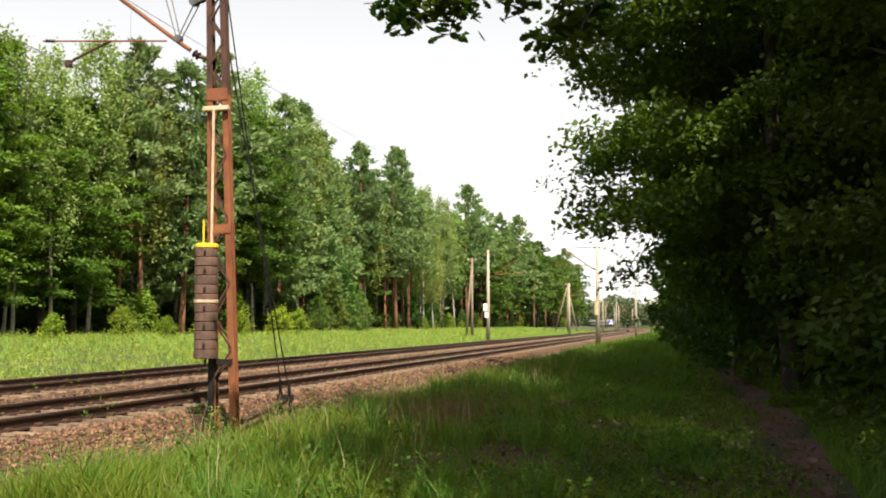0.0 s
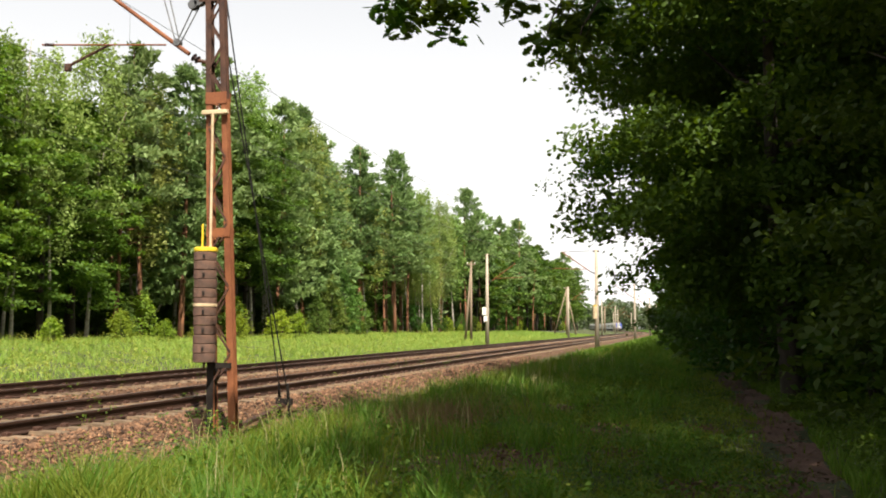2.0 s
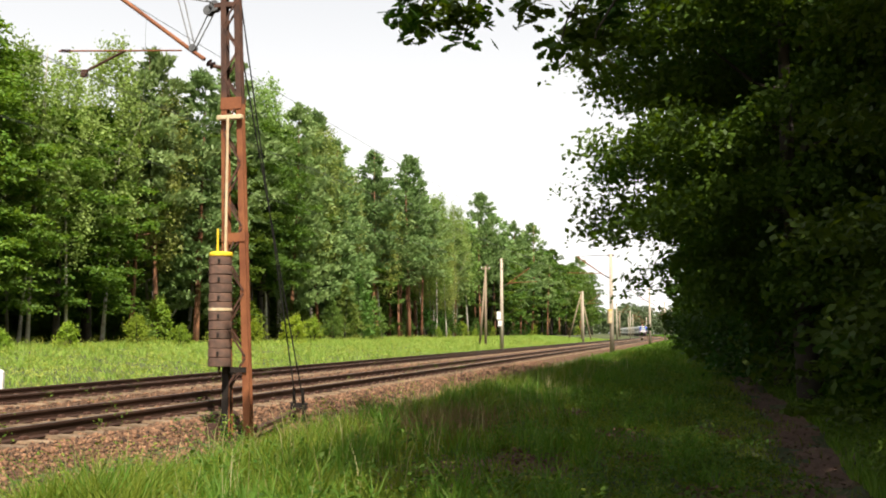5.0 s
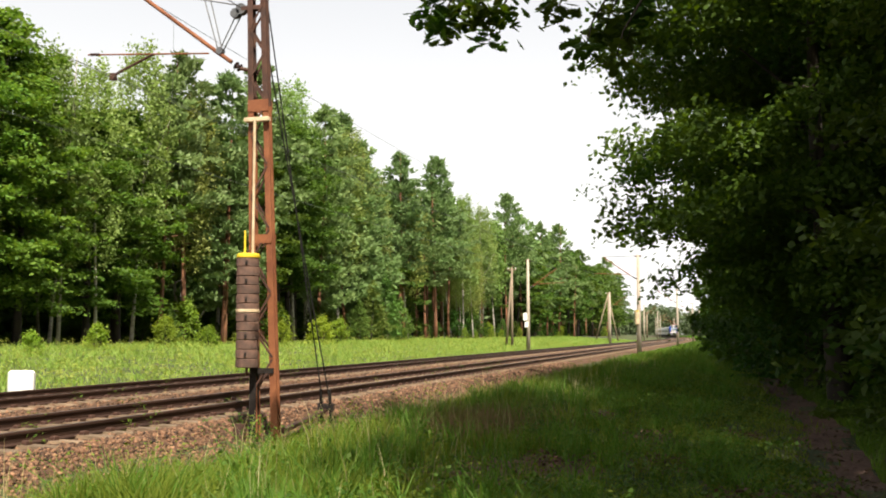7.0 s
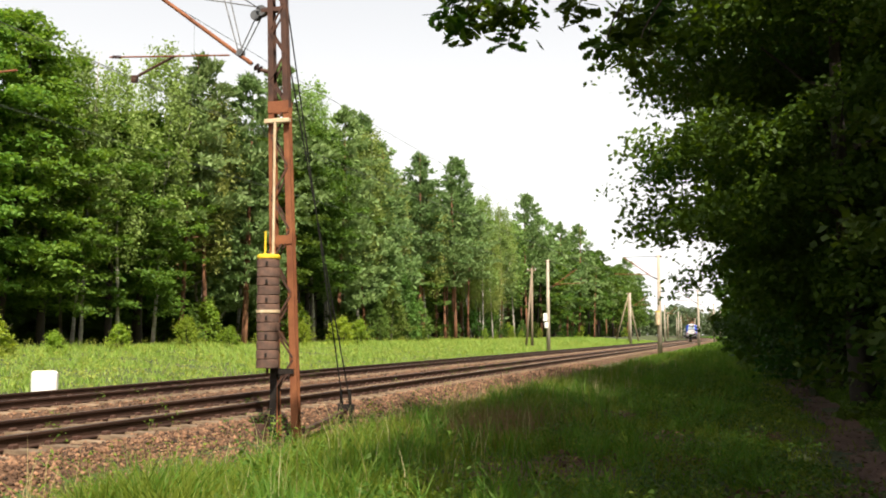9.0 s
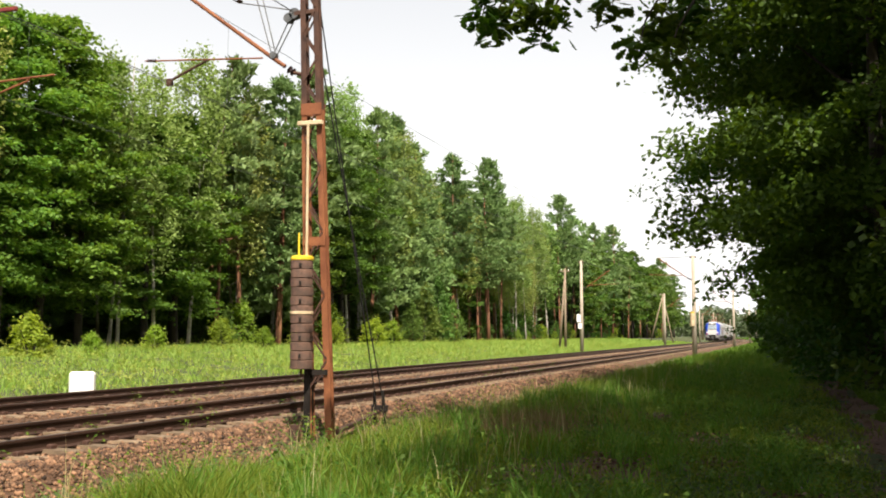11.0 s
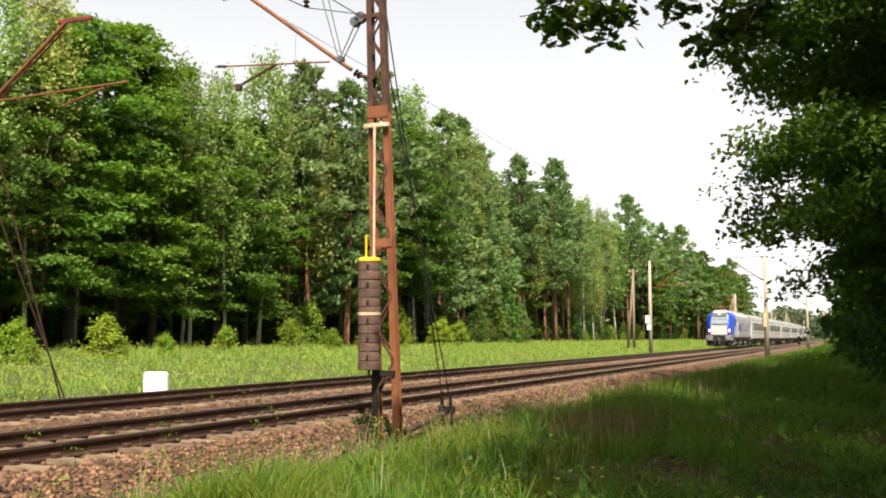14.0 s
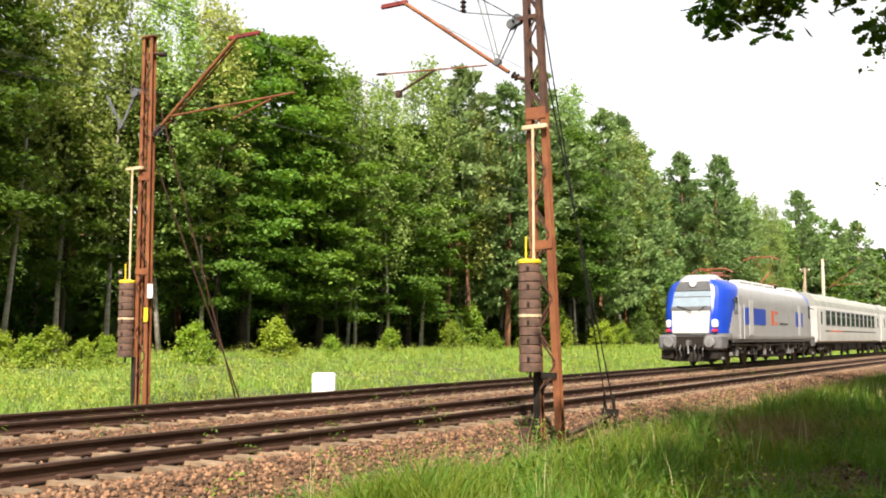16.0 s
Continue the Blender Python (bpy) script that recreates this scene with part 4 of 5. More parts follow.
def weeds():
    """Leafy weeds and herbs scattered in the bank, in the ballast and on the meadow."""
    rng = np.random.default_rng(31)

    def herb_patch(name, n, xr, yr, hr, leaf, per, material, label, power=1.6):
        y = yr[0] + (yr[1] - yr[0]) * rng.random(n) ** power
        x = rng.uniform(*xr, n)
        h = rng.uniform(*hr, n)
        i = np.repeat(np.arange(n), per)
        q = rng.random(len(i)) ** 0.7
        p = np.stack([x[i] + rng.normal(0, 0.09, len(i)) * (0.5 + h[i]), y[i] + rng.normal(0, 0.09, len(i)) * (0.5 + h[i]), ground_z(x[i], y[i]) + h[i] * q], -1)
        p[:, 2] = np.where((p[:, 0] < -7.4) & (p[:, 0] > -15.4), p[:, 2] + 0.08, p[:, 2])
        v, f = cards(p, leaf, 0.8, 0.45, rng)
        tagged(new(name, arrays(name, v, f, material)), label, "weeds", kind="stuff")

    herb_patch("bank_weeds", 2800, (-5.4, 0.9), (7, 60), (0.08, 0.38), 0.045, 16, GRASS, "leafy green weeds among the bank grass")
    herb_patch("verge_weeds", 1900, (1.9, 6.0), (9, 50), (0.1, 0.42), 0.085, 20, HERB, "low dark weeds under the oaks")
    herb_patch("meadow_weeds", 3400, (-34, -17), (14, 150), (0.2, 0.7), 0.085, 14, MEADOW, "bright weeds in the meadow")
    herb_patch("track_weeds", 34, (-12.6, -7.3), (8, 45), (0.15, 0.5), 0.05, 22, HERB, "pale green weeds growing in the ballast")
    herb_patch("edge_weeds", 120, (-6.9, -5.8), (6, 40), (0.12, 0.45), 0.06, 22, GRASS, "weeds at the foot of the ballast")
    herb_patch("mast_weeds", 22, (-7.3, -6.1), (12.9, 15.6), (0.2, 0.5), 0.05, 26, HERB, "pale weeds round the foot of the mast", 1.0)
    # leaf litter on the path
    n = 2600
    y = 7 + 35 * rng.random(n) ** 1.5
    x = path_x(y) + rng.normal(0, 0.42, n)
    p = np.stack([x, y, ground_z(x, y) + 0.012], -1)
    v, f = cards(p, 0.07, 3.0, 0.6, rng)
    tagged(new("leaf_litter", arrays("leaf_litter", v, f, DEAD)), "dry brown leaves lying on the dirt path", "leaves", kind="stuff")


weeds()


def bare_patches():
    """Dead leaves and brown straw in the bare spots of the bank."""
    rng = np.random.default_rng(51)
    P = []
    for x, y, r in SPOTS:
        q = rng.normal(0, 1, (170, 2)) * r * 0.5 + (x, y)
        P.append(np.column_stack([q, ground_z(q[:, 0], q[:, 1]) + 0.03 + 0.1 * rng.random(170)]))
    v, f = cards(np.concatenate(P), 0.075, 1.6, 0.5, rng)
    tagged(new("dead_leaves", arrays("dead_leaves", v, f, DEAD)), "brown dead leaves and straw in bare spots of the bank", "leaves", kind="stuff")


bare_patches()


def herb_cushions():
    """Rounded cushions of leafy herbs that make the bank lumpy, and a patch of reddish seeding grass."""
    rng = np.random.default_rng(57)
    n, per = 560, 90
    y = 7 + 42 * rng.random(n) ** 1.5
    x = rng.uniform(-5.0, 0.95, n)
    ok = bare(x, y) < 0.25
    x, y = x[ok], y[ok]
    n = len(x)
    r, h = rng.uniform(0.16, 0.46, n), rng.uniform(0.10, 0.36, n) * np.interp(x, [-5, -3.5, 0.9], [1.3, 1.1, 0.7])
    i = np.repeat(np.arange(n), per)
    u = rng.normal(0, 1, (len(i), 3))
    u[:, 2] = np.abs(u[:, 2])
    u /= np.linalg.norm(u, axis=1)[:, None]
    u *= rng.uniform(0.7, 1.12, (len(i), 1))
    px, py = x[i] + u[:, 0] * r[i], y[i] + u[:, 1] * r[i] * 1.2
    v, f = cards(np.stack([px, py, ground_z(px, py) + 0.03 + u[:, 2] * h[i]], -1), 0.062, 0.5, 0.55, rng, u * 0.5)
    tagged(new("herb_cushions", arrays("herb_cushions", v, f, HERB)), "low green leafy herbs in rounded cushions on the bank", "weeds", kind="stuff")
    n = 1500
    x, y = -3.8 + rng.normal(0, 0.55, n), 15.2 + rng.normal(0, 1.3, n)
    blades("seeding_grass", x, y, rng.uniform(0.25, 0.62, n), 0.010, GRASS_BROWN, 0.5, 58, "reddish brown seeding grass in the bank")


herb_cushions()


# ---- catenary masts ----
def leg(g, x0, x1, z0, z1, w, y=0.0, d=0.12):
    """A tapering upright channel: two flanges and a web."""
    k = 0.016
    u = [(-w / 2, -d / 2), (w / 2, -d / 2), (w / 2, -d / 2 + k), (-w / 2 + k, -d / 2 + k), (-w / 2 + k, d / 2 - k), (w / 2, d / 2 - k), (w / 2, d / 2), (-w / 2, d / 2)]
    g.rings([[(x0 + a, y + b, z0) for a, b in u], [(x1 + a * 0.8, y + b, z1) for a, b in u]])


def bar(a, b, w=0.05, t=0.012):
    """A flat bar between two points, broad side towards the line's length."""
    a, b = Vector(a), Vector(b)
    d = (b - a).normalized()
    u = d.cross(Vector((0, 1, 0))).normalized() * w / 2
    n = Vector((0, t / 2, 0))
    return Geo().rings([[a - u - n, a + u - n, a + u + n, a - u + n], [b - u - n, b + u - n, b + u + n, b - u + n]])


def disc_mesh():
    """A round concrete weight with a slot."""
    g = Geo().lathe([(0.155, 0.0), (0.17, 0.015), (0.17, 0.185), (0.155, 0.20)], 22)
    return g.mesh("weight", WEIGHT)


WEIGHT_MESH = disc_mesh()
SLOT_MESH = Geo().box(-0.018, 0.018, -0.176, -0.165, -0.03, 0.03).mesh("slot", BLACK)


def weights(m, parent, height, count, rod_to, scale=1.0):
    """A stack of counterweights on its rod; m: the foot of the stack in the mast's space."""
    st = part("counterweight", Geo().tube([(0, 0, -0.12), (0, 0, height + 0.12)], 0.02, 8), RUST_DARK, parent, "stack of brown round concrete counterweights with a yellow cap", at=m)
    step = height / count
    for k in range(count):
        d = part("weight", WEIGHT_MESH, WEIGHT, st, at=pose(RNG.uniform(-0.008, 0.008), RNG.uniform(-0.006, 0.006), k * step, 0, 0, RNG.uniform(-12, 12)) @ Matrix.Diagonal((scale, scale, step / 0.2 * 0.985, 1)))
    part("cap", Geo().lathe([(0.172 * scale, 0), (0.176 * scale, 0.01), (0.176 * scale, 0.045), (0.15 * scale, 0.065)], 22, (0, 0, height)), YELLOW, st, "yellow painted top plate")
    part("band", Geo().lathe([(0.174 * scale, 0), (0.178 * scale, 0.008), (0.178 * scale, 0.04), (0.174 * scale, 0.048)], 22, (0, 0, height * 0.5)), CREAM, st, "cream painted ring")
    for k in range(1, count, 1):
        if k % 2 or count < 8:
            part("slot", SLOT_MESH, BLACK, st, at=pose(0.03, -0.004 * scale - 0.176 * (scale - 1), k * step + 0.06, 0, 0, 8))
    part("hanging_rod", Geo().tube([(0.07, 0, height + 0.06), (0.07, 0, rod_to)], 0.022, 8), CREAM, st, "cream painted guide pipe")
    part("eye_rod", Geo().tube([(-0.06, 0, height + 0.06), (-0.06, 0, height + 0.42)], 0.016, 6), YELLOW, st)
    return st


def insulator(a, b, r, parent, sheds=6):
    """A ribbed porcelain insulator between two points."""
    a, b = Vector(a), Vector(b)
    pts, rad = [], []
    for k in range(sheds):
        for q, rr in ((0.0, r * 0.5), (0.3, r), (0.6, r * 0.5)):
            pts.append(a.lerp(b, (k + q) / sheds))
            rad.append(rr)
    return part("insulator", Geo().tube(pts, rad, 12), INSUL, parent, "dark brown ribbed insulator")


def lattice_mast(at, height, s, sep0, sep1, lean, label):
    """Two channel legs with lacing. s: +1 where the track lies towards +x."""
    t = thing("catenary_mast", at, label, "mast", "lattice masts")
    split = 4.7

    def lx(side, z):
        q = z / height
        return lean * q + side * (sep0 * (1 - q) + sep1 * q) / 2

    for side in (-1, 1):
        g = Geo()
        leg(g, lx(side, -0.7), lx(side, split), -0.7, split, 0.115)
        part("leg", g, RUST, t, "orange-brown rusty steel channel")
        g = Geo()
        leg(g, lx(side, split), lx(side, height), split, height, 0.095)
        part("upper_leg", g, RUST_DARK if s < 0 else RUST, t, "dark weathered steel channel")
    z, flip = 0.35, 1
    while z < height - 0.4:
        dz = 0.46 if z < split else 0.36
        for y in (-0.066, 0.066):
            part("lacing_bar", bar((lx(-flip, z), y, z), (lx(flip, z + dz), y, z + dz), 0.03), RUST_DARK, t)
        z, flip = z + dz + 0.03, -flip
    for z0, z1 in ((split - 0.09, split + 0.09), (2.57, 2.70)):
        g = Geo()
        for y in (-0.075, 0.067):
            g.box(lx(-1, z0) - 0.05, lx(1, z0) + 0.05, y, y + 0.008, z0, z1)
        part("batten_plate", g, RUST, t)
    part("head_plate", Geo().box(lx(-1, height) - 0.06, lx(1, height) + 0.06, -0.09, 0.09, height, height + 0.03, 0.008), RUST, t)
    return t, lx


def pulley(c, r, parent):
    g = Geo()
    for o in (-0.035, 0.035):
        g.wheel((c[0], c[1] + o, c[2]), r, 0.022, 18, "y")
    g.wheel(c, r * 0.72, 0.09, 16, "y")
    return part("pulley", g, ALU, parent, "galvanised pulley wheel")


def wire_part(pts, r, parent, name="wire", material=None):
    return part(name, Geo().tube(pts, r, 5), material or WIRE, parent)


def mast_near():
    t, lx = lattice_mast(pose(-6.72, 14.2, 0), 9.6, -1, 0.33, 0.16, -0.34, "tall rusty lattice catenary mast with concrete counterweights")
    weights(pose(-0.20, -0.24, 0.69), t, 1.64, 12, 3.75)
    part("post_foot", Geo().box(-0.235, -0.125, -0.075, 0.075, -0.6, 0.68), BLACK, t, "black painted foot of the mast")
    part("cross_bar", Geo().box(-0.12, 0.16, -0.09, -0.07, 0.60, 0.68), BLACK, t)
    part("bracket", Geo().box(-0.36, 0.06, -0.16, -0.08, 4.43, 4.50, 0.01), CREAM, t, "cream painted bracket")
    # cantilever over the track
    insulator((-0.50, 0, 5.315), (-0.62, 0, 5.40), 0.068, t, 2)
    part("hinge", Geo().tube([(-0.22, 0, 5.24), (-0.50, 0, 5.315)], 0.03, 8), RUST_DARK, t)
    part("cantilever_tube", Geo().tube([(-0.66, 0, 5.43), (-0.9, 0, 5.6), (-2.67, 0, 6.92)], 0.033, 10), RUST, t, "orange-brown rusty cantilever tube")
    part("tip_plate", Geo().box(-3.14, -2.6, -0.03, 0.03, 6.88, 6.96, 0.01), RED, t, "dark red painted end fitting")
    part("registration_tube", Geo().tube([(-1.06, 0, 5.6), (-3.25, 0, 5.74)], 0.014, 8), RUST, t)
    part("steady_arm", Geo().tube([(-2.05, 0, 5.66), (-2.78, 0, 5.36)], 0.022, 8), RUST_DARK, t)
    insulator((-3.2, 0, 5.74), (-3.02, 0, 5.725), 0.032, t, 4)
    part("clamp", Geo().box(-2.82, -2.72, -0.04, 0.04, 5.28, 5.40, 0.01), RUST_DARK, t)
    # tensioning gear
    pulley((-0.50, 0.0, 6.26), 0.09, t)
    pulley((-0.60, 0.0, 6.20), 0.08, t)
    pulley((-0.86, 0.0, 5.62), 0.06, t)
    part("pulley_arm", Geo().box(-0.5, -0.12, -0.05, 0.05, 6.22, 6.30, 0.01), RUST_DARK, t)
    insulator((-1.18, 0, 6.75), (-1.18, 0, 7.05), 0.09, t, 5)
    insulator((-1.5, 0, 6.55), (-1.5, 0, 6.85), 0.06, t, 4)
    for dx in (-0.035, 0.035):
        wire_part([(-0.86 + dx, 0, 5.62), (-1.18 + dx * 1.6, 0, 6.75)], 0.011, t, material=ALU)
        wire_part([(-0.86 + dx, 0.02, 5.62), (-0.53 + dx * 1.5, 0.02, 6.24)], 0.011, t, material=ALU)
    wire_part([(-1.18, 0, 7.05), (-0.3, 0, 8.6)], 0.014, t, "tie_rod")
    wire_part([(-0.50, 0, 6.32), (-1.5, 0, 6.55), (-2.6, -2.5, 6.95)], 0.011, t, material=ALU)
    wire_part([(-0.50, 0, 6.28), (-2.48, -14, 7.3)], 0.009, t, material=ALU)
    # guys to the ground anchor
    for z, ax in ((7.4, -0.20), (6.3, -0.06)):
        wire_part([(lx(0, z), 0.06, z), (ax, 2.75, -0.02)], 0.012, t, "guy_wire")
    return t


def mast_far():
    t, lx = lattice_mast(pose(-16.86, 15.4, 0), 7.78, 1, 0.30, 0.24, -0.02, "rusty lattice catenary mast with counterweights across the tracks")
    weights(pose(-0.30, -0.2, 0.8), t, 1.58, 11, 4.05, 0.98)
    part("post_foot", Geo().box(-0.25, -0.13, -0.075, 0.075, -0.75, 0.8), BLACK, t, "black painted foot of the mast")
    part("bracket", Geo().box(-0.5, 0.0, -0.16, -0.08, 4.84, 4.91, 0.01), CREAM, t)
    part("sign_plate", Geo().box(0.10, 0.22, -0.085, -0.075, 1.55, 1.85), YELLOW, t, "small yellow plate")
    part("number_plate", Geo().box(0.2, 0.36, -0.095, -0.083, 2.05, 2.35, 0.004), WHITE, t, "small white plate")
    insulator((0.18, 0, 5.6), (0.42, 0, 5.78), 0.075, t, 5)
    part("cantilever_tube", Geo().tube([(0.42, 0, 5.78), (2.55, 0, 7.40)], 0.04, 10), RUST, t, "orange-brown rusty cantilever tube")
    part("brace_tube", Geo().tube([(0.5, 0.05, 5.75), (2.4, 0.05, 7.22)], 0.02, 8), RUST, t)
    part("tip_plate", Geo().box(2.32, 3.16, -0.035, 0.035, 7.36, 7.44, 0.01), RED, t, "dark red painted end fitting")
    part("registration_tube", Geo().tube([(0.64, 0, 5.95), (4.07, 0, 6.04)], 0.022, 8), RUST, t)
    part("steady_arm", Geo().tube([(2.5, 0, 5.7), (3.5, 0, 5.98)], 0.022, 8), RUST, t)
    part("top_arm", Geo().tube([(0.0, 0, 7.42), (0.42, 0, 7.36)], 0.03, 8), RUST_DARK, t)
    insulator((0.3, 0, 7.36), (0.52, 0, 7.33), 0.06, t, 3)
    pulley((-0.42, 0, 6.6), 0.11, t)
    pulley((-0.85, 0, 5.9), 0.07, t)
    part("strut", bar((-0.42, 0, 6.6), (-0.85, 0, 5.9), 0.07), ALU, t, "galvanised strut")
    part("strut", bar((-0.85, 0, 5.9), (-1.35, 0, 6.65), 0.07), ALU, t, "galvanised strut")
    wire_part([(-0.15, 0, 6.6), (-1.6, -1, 6.75), (-4.5, -14, 7.0)], 0.012, t)
    for z, ax in ((7.0, -0.2), (5.4, -0.05)):
        wire_part([(lx(0, z), 0.06, z), (ax, 3.2, -0.42)], 0.02, t, "guy_wire", RUST_DARK)
    return t


mast_near()
mast_far()


def concrete_mast(x, y, h, s, stack=False, bag=False):
    """A pre-stressed concrete pole with a tube cantilever."""
    t = thing("catenary_mast", pose(x, y, 0), "pale concrete catenary mast with a rusty cantilever arm", "mast", "concrete masts")
    part("pole", Geo().tube([(0, 0, -0.8), (0, 0, h)], [0.19, 0.115], 12), CONCRETE, t, smooth=True)
    insulator((s * 0.12, 0, 5.35), (s * 0.5, 0, 5.55), 0.08, t, 4)
    part("cantilever_tube", Geo().tube([(s * 0.5, 0, 5.55), (s * 2.6, 0, 7.05)], 0.04, 8), RUST, t)
    part("registration_tube", Geo().tube([(s * 0.8, 0, 5.7), (s * 3.3, 0, 5.8)], 0.025, 8), RUST, t)
    part("tie_wire", Geo().tube([(s * 0.1, 0, h - 0.1), (s * 2.6, 0, 7.05)], 0.02, 6), WIRE, t)
    part("head_fitting", Geo().box(-0.25, 0.25, -0.06, 0.06, h - 0.2, h - 0.08, 0.02), RUST_DARK, t)
    if stack:
        part("counterweight", Geo().lathe([(0.15, 0), (0.17, 0.03), (0.17, 0.95), (0.15, 0.98)], 16, (s * 0.1, -0.32, 1.9)), CREAM, t, "pale round counterweight")
        part("cap", Geo().lathe([(0.175, 0), (0.175, 0.07)], 16, (s * 0.1, -0.32, 2.88)), YELLOW, t)
    if bag:
        part("plate", Geo().box(-0.42, -0.05, -0.2, -0.16, 2.4, 3.1, 0.02), WHITE, t, "white plate")
        part("plate", Geo().box(-0.3, 0.05, -0.21, -0.17, 1.8, 2.3, 0.02), WHITE, t, "white plate")
    return t


for x, y, h, s, st, bagged in ((-6.4, 78.2, 7.2, -1, True, False), (-6.4, 140.5, 7.2, -1, False, False), (-6.4, 204, 7.2, -1, False, False), (-6.7, 262, 7.4, -1, False, False), (-8.0, 318, 7.4, -1, False, False),
                               (-17.3, 91, 7.95, 1, False, True), (-17.3, 158, 7.6, 1, False, False), (-17.4, 226, 7.6, 1, False, False), (-18.6, 290, 7.6, 1, False, False), (-21.6, 350, 7.6, 1, False, False), (-27, 410, 7.6, 1, False, False), (-20.5, 420, 7.6, -1, False, False)):
    concrete_mast(x, y, h, s, st, bagged)


def wooden_pole(x, y, h, legs):
    """A wooden line pole with props."""
    t = thing("wooden_pole", pose(x, y, float(ground_z(x, y))), "weathered wooden line pole with leaning props", "pole", "wooden poles")
    part("pole", Geo().tube([(0, 0, -0.5), (0, 0, h)], [0.15, 0.10], 10), WOOD, t, smooth=True)
    for dx, dy in legs:
        part("prop", Geo().tube([(dx, dy, -0.4), (0.0, 0, h - 0.5)], [0.14, 0.09], 10), WOOD, t, smooth=True)
    part("crossarm", Geo().box(-0.5, 0.5, -0.05, 0.05, h - 0.35, h - 0.22, 0.01), WOOD, t)
    for dx in (-0.42, 0.42):
        part("pin_insulator", Geo().lathe([(0.03, 0), (0.05, 0.05), (0.05, 0.1), (0.02, 0.16)], 10, (dx, 0, h - 0.22)), WHITE, t)
    return t


for x, y, h, legs in ((-22.5, 109, 8.6, [(-0.75, 0.3)]), (-22.0, 198, 9.4, [(-2.6, 0), (1.9, 0)]), (-24.5, 330, 8.5, []), (-27.5, 372, 8.5, []), (-31, 415, 8.5, []), (-3.9, 330, 8.6, []), (-1.6, 262, 7.6, [])):
    wooden_pole(x, y, h, legs)


def overhead(name, x0, z_top, z_low, off, k):
    """Messenger, contact wires and droppers over one track."""
    t = thing(name, pose(0, 0, 0), "overhead contact line with messenger wire and droppers", "overhead line", "overhead lines")
    ys = list(range(-40, 480, 6))
    span = 66.0

    def sag(y):
        q = ((y - off) % span) / span
        return -0.9 * 4 * q * (1 - q) * 0.35

    def px(y):
        return x0 + float(bend(y)) - 0.3 * math.cos((y - off) / span * math.pi)

    part("messenger_wire", Geo().tube([(px(y), y, z_top + sag(y)) for y in ys], 0.007 * k, 5), COPPER, t)
    for d in (-0.04, 0.04):
        part("contact_wire", Geo().tube([(px(y) + d, y, z_low) for y in ys], 0.0055 * k, 5), COPPER, t)
    for y in range(-38, 230, 9):
        part("dropper", Geo().tube([(px(y), y, z_low), (px(y), y, z_top + sag(y))], 0.003, 4), COPPER, t)


overhead("far_overhead_line", FAR_TRACK, 7.36, 5.66, 15.4, 0.65)
overhead("near_overhead_line", NEAR_TRACK, 6.94, 5.33, 14.2, 0.8)


# ---- small things along the line ----
def trackside():
    t = thing("marker_stone", pose(-15.93, 20.5, 0, 0, 0, 18), "white painted rounded marker stone beside the track", "marker")
    part("stone", Geo().box(-0.30, 0.30, -0.11, 0.11, -0.55, 0.34, 0.05), WHITE, t)
    t = thing("ground_anchor", pose(-6.87, 17.0, 0), "dark steel guy anchor rods on a concrete block", "anchor")
    part("block", Geo().box(-0.25, 0.25, -0.3, 0.3, -0.75, -0.42, 0.04), CONCRETE, t)
    for dx in (-0.09, 0.07):
        part("turnbuckle", Geo().tube([(dx * 1.2, 0.05, -0.5), (dx, -0.04, 0.22)], [0.035, 0.028], 8), BLACK, t)
    part("clamp", Geo().box(-0.16, 0.14, -0.03, 0.05, -0.16, -0.04, 0.01), BLACK, t)
    t = thing("steel_strut", pose(0, 0, 0), "rusty steel strut lying from mast to anchor", "strut")
    part("beam", Geo().tube([(-6.52, 14.4, -0.27), (-6.9, 17.0, -0.17)], 0.05, 6), RUST_DARK, t)
    t = thing("concrete_stub", pose(-6.92, 13.75, 0), "weathered short concrete stub post in the grass", "post")
    part("stub", Geo().tube([(0, 0, -0.7), (0.01, 0, -0.12)], [0.1, 0.085], 9), RUST_DARK, t, "dark weathered stub")


trackside()


# ---- train ----
PAINT_WHITE = mat("white_train_paint", (0.49, 0.49, 0.495), (0.42, 0.42, 0.42), rough=0.35, scale=1.2, bump=0.03, spec=0.5)
PAINT_GREY = mat("light_grey_train_paint", (0.34, 0.34, 0.35), (0.29, 0.29, 0.30), rough=0.4, scale=1.2, bump=0.03)
PAINT_BLUE = mat("blue_train_paint", (0.012, 0.055, 0.44), (0.010, 0.045, 0.37), rough=0.3, scale=1.0, bump=0.02)
PAINT_DARK = mat("dark_grey_train_paint", (0.075, 0.078, 0.085), (0.05, 0.052, 0.056), rough=0.5, scale=2)
PAINT_MID = mat("mid_grey_skirt_paint", (0.24, 0.24, 0.25), (0.13, 0.13, 0.135), rough=0.55, scale=2)
BUMPER = mat("grey_beam_paint", (0.15, 0.15, 0.16), (0.10, 0.10, 0.108), rough=0.5, scale=2)
PANTO = mat("red_pantograph_paint", (0.30, 0.06, 0.035), (0.22, 0.05, 0.03), rough=0.5, bump=0)
ORANGE = mat("orange_red_paint", (0.62, 0.12, 0.05), (0.55, 0.10, 0.04), rough=0.4, bump=0)
PANE = mat("dark_window_glass", (0.035, 0.045, 0.055), (0.03, 0.04, 0.05), rough=0.06, bump=0, spec=0.9)
# the pale blue base colour paints the sky's reflection into the glass
SCREEN = mat("windscreen_glass", (0.24, 0.30, 0.36), (0.20, 0.26, 0.31), rough=0.08, bump=0, spec=0.9)
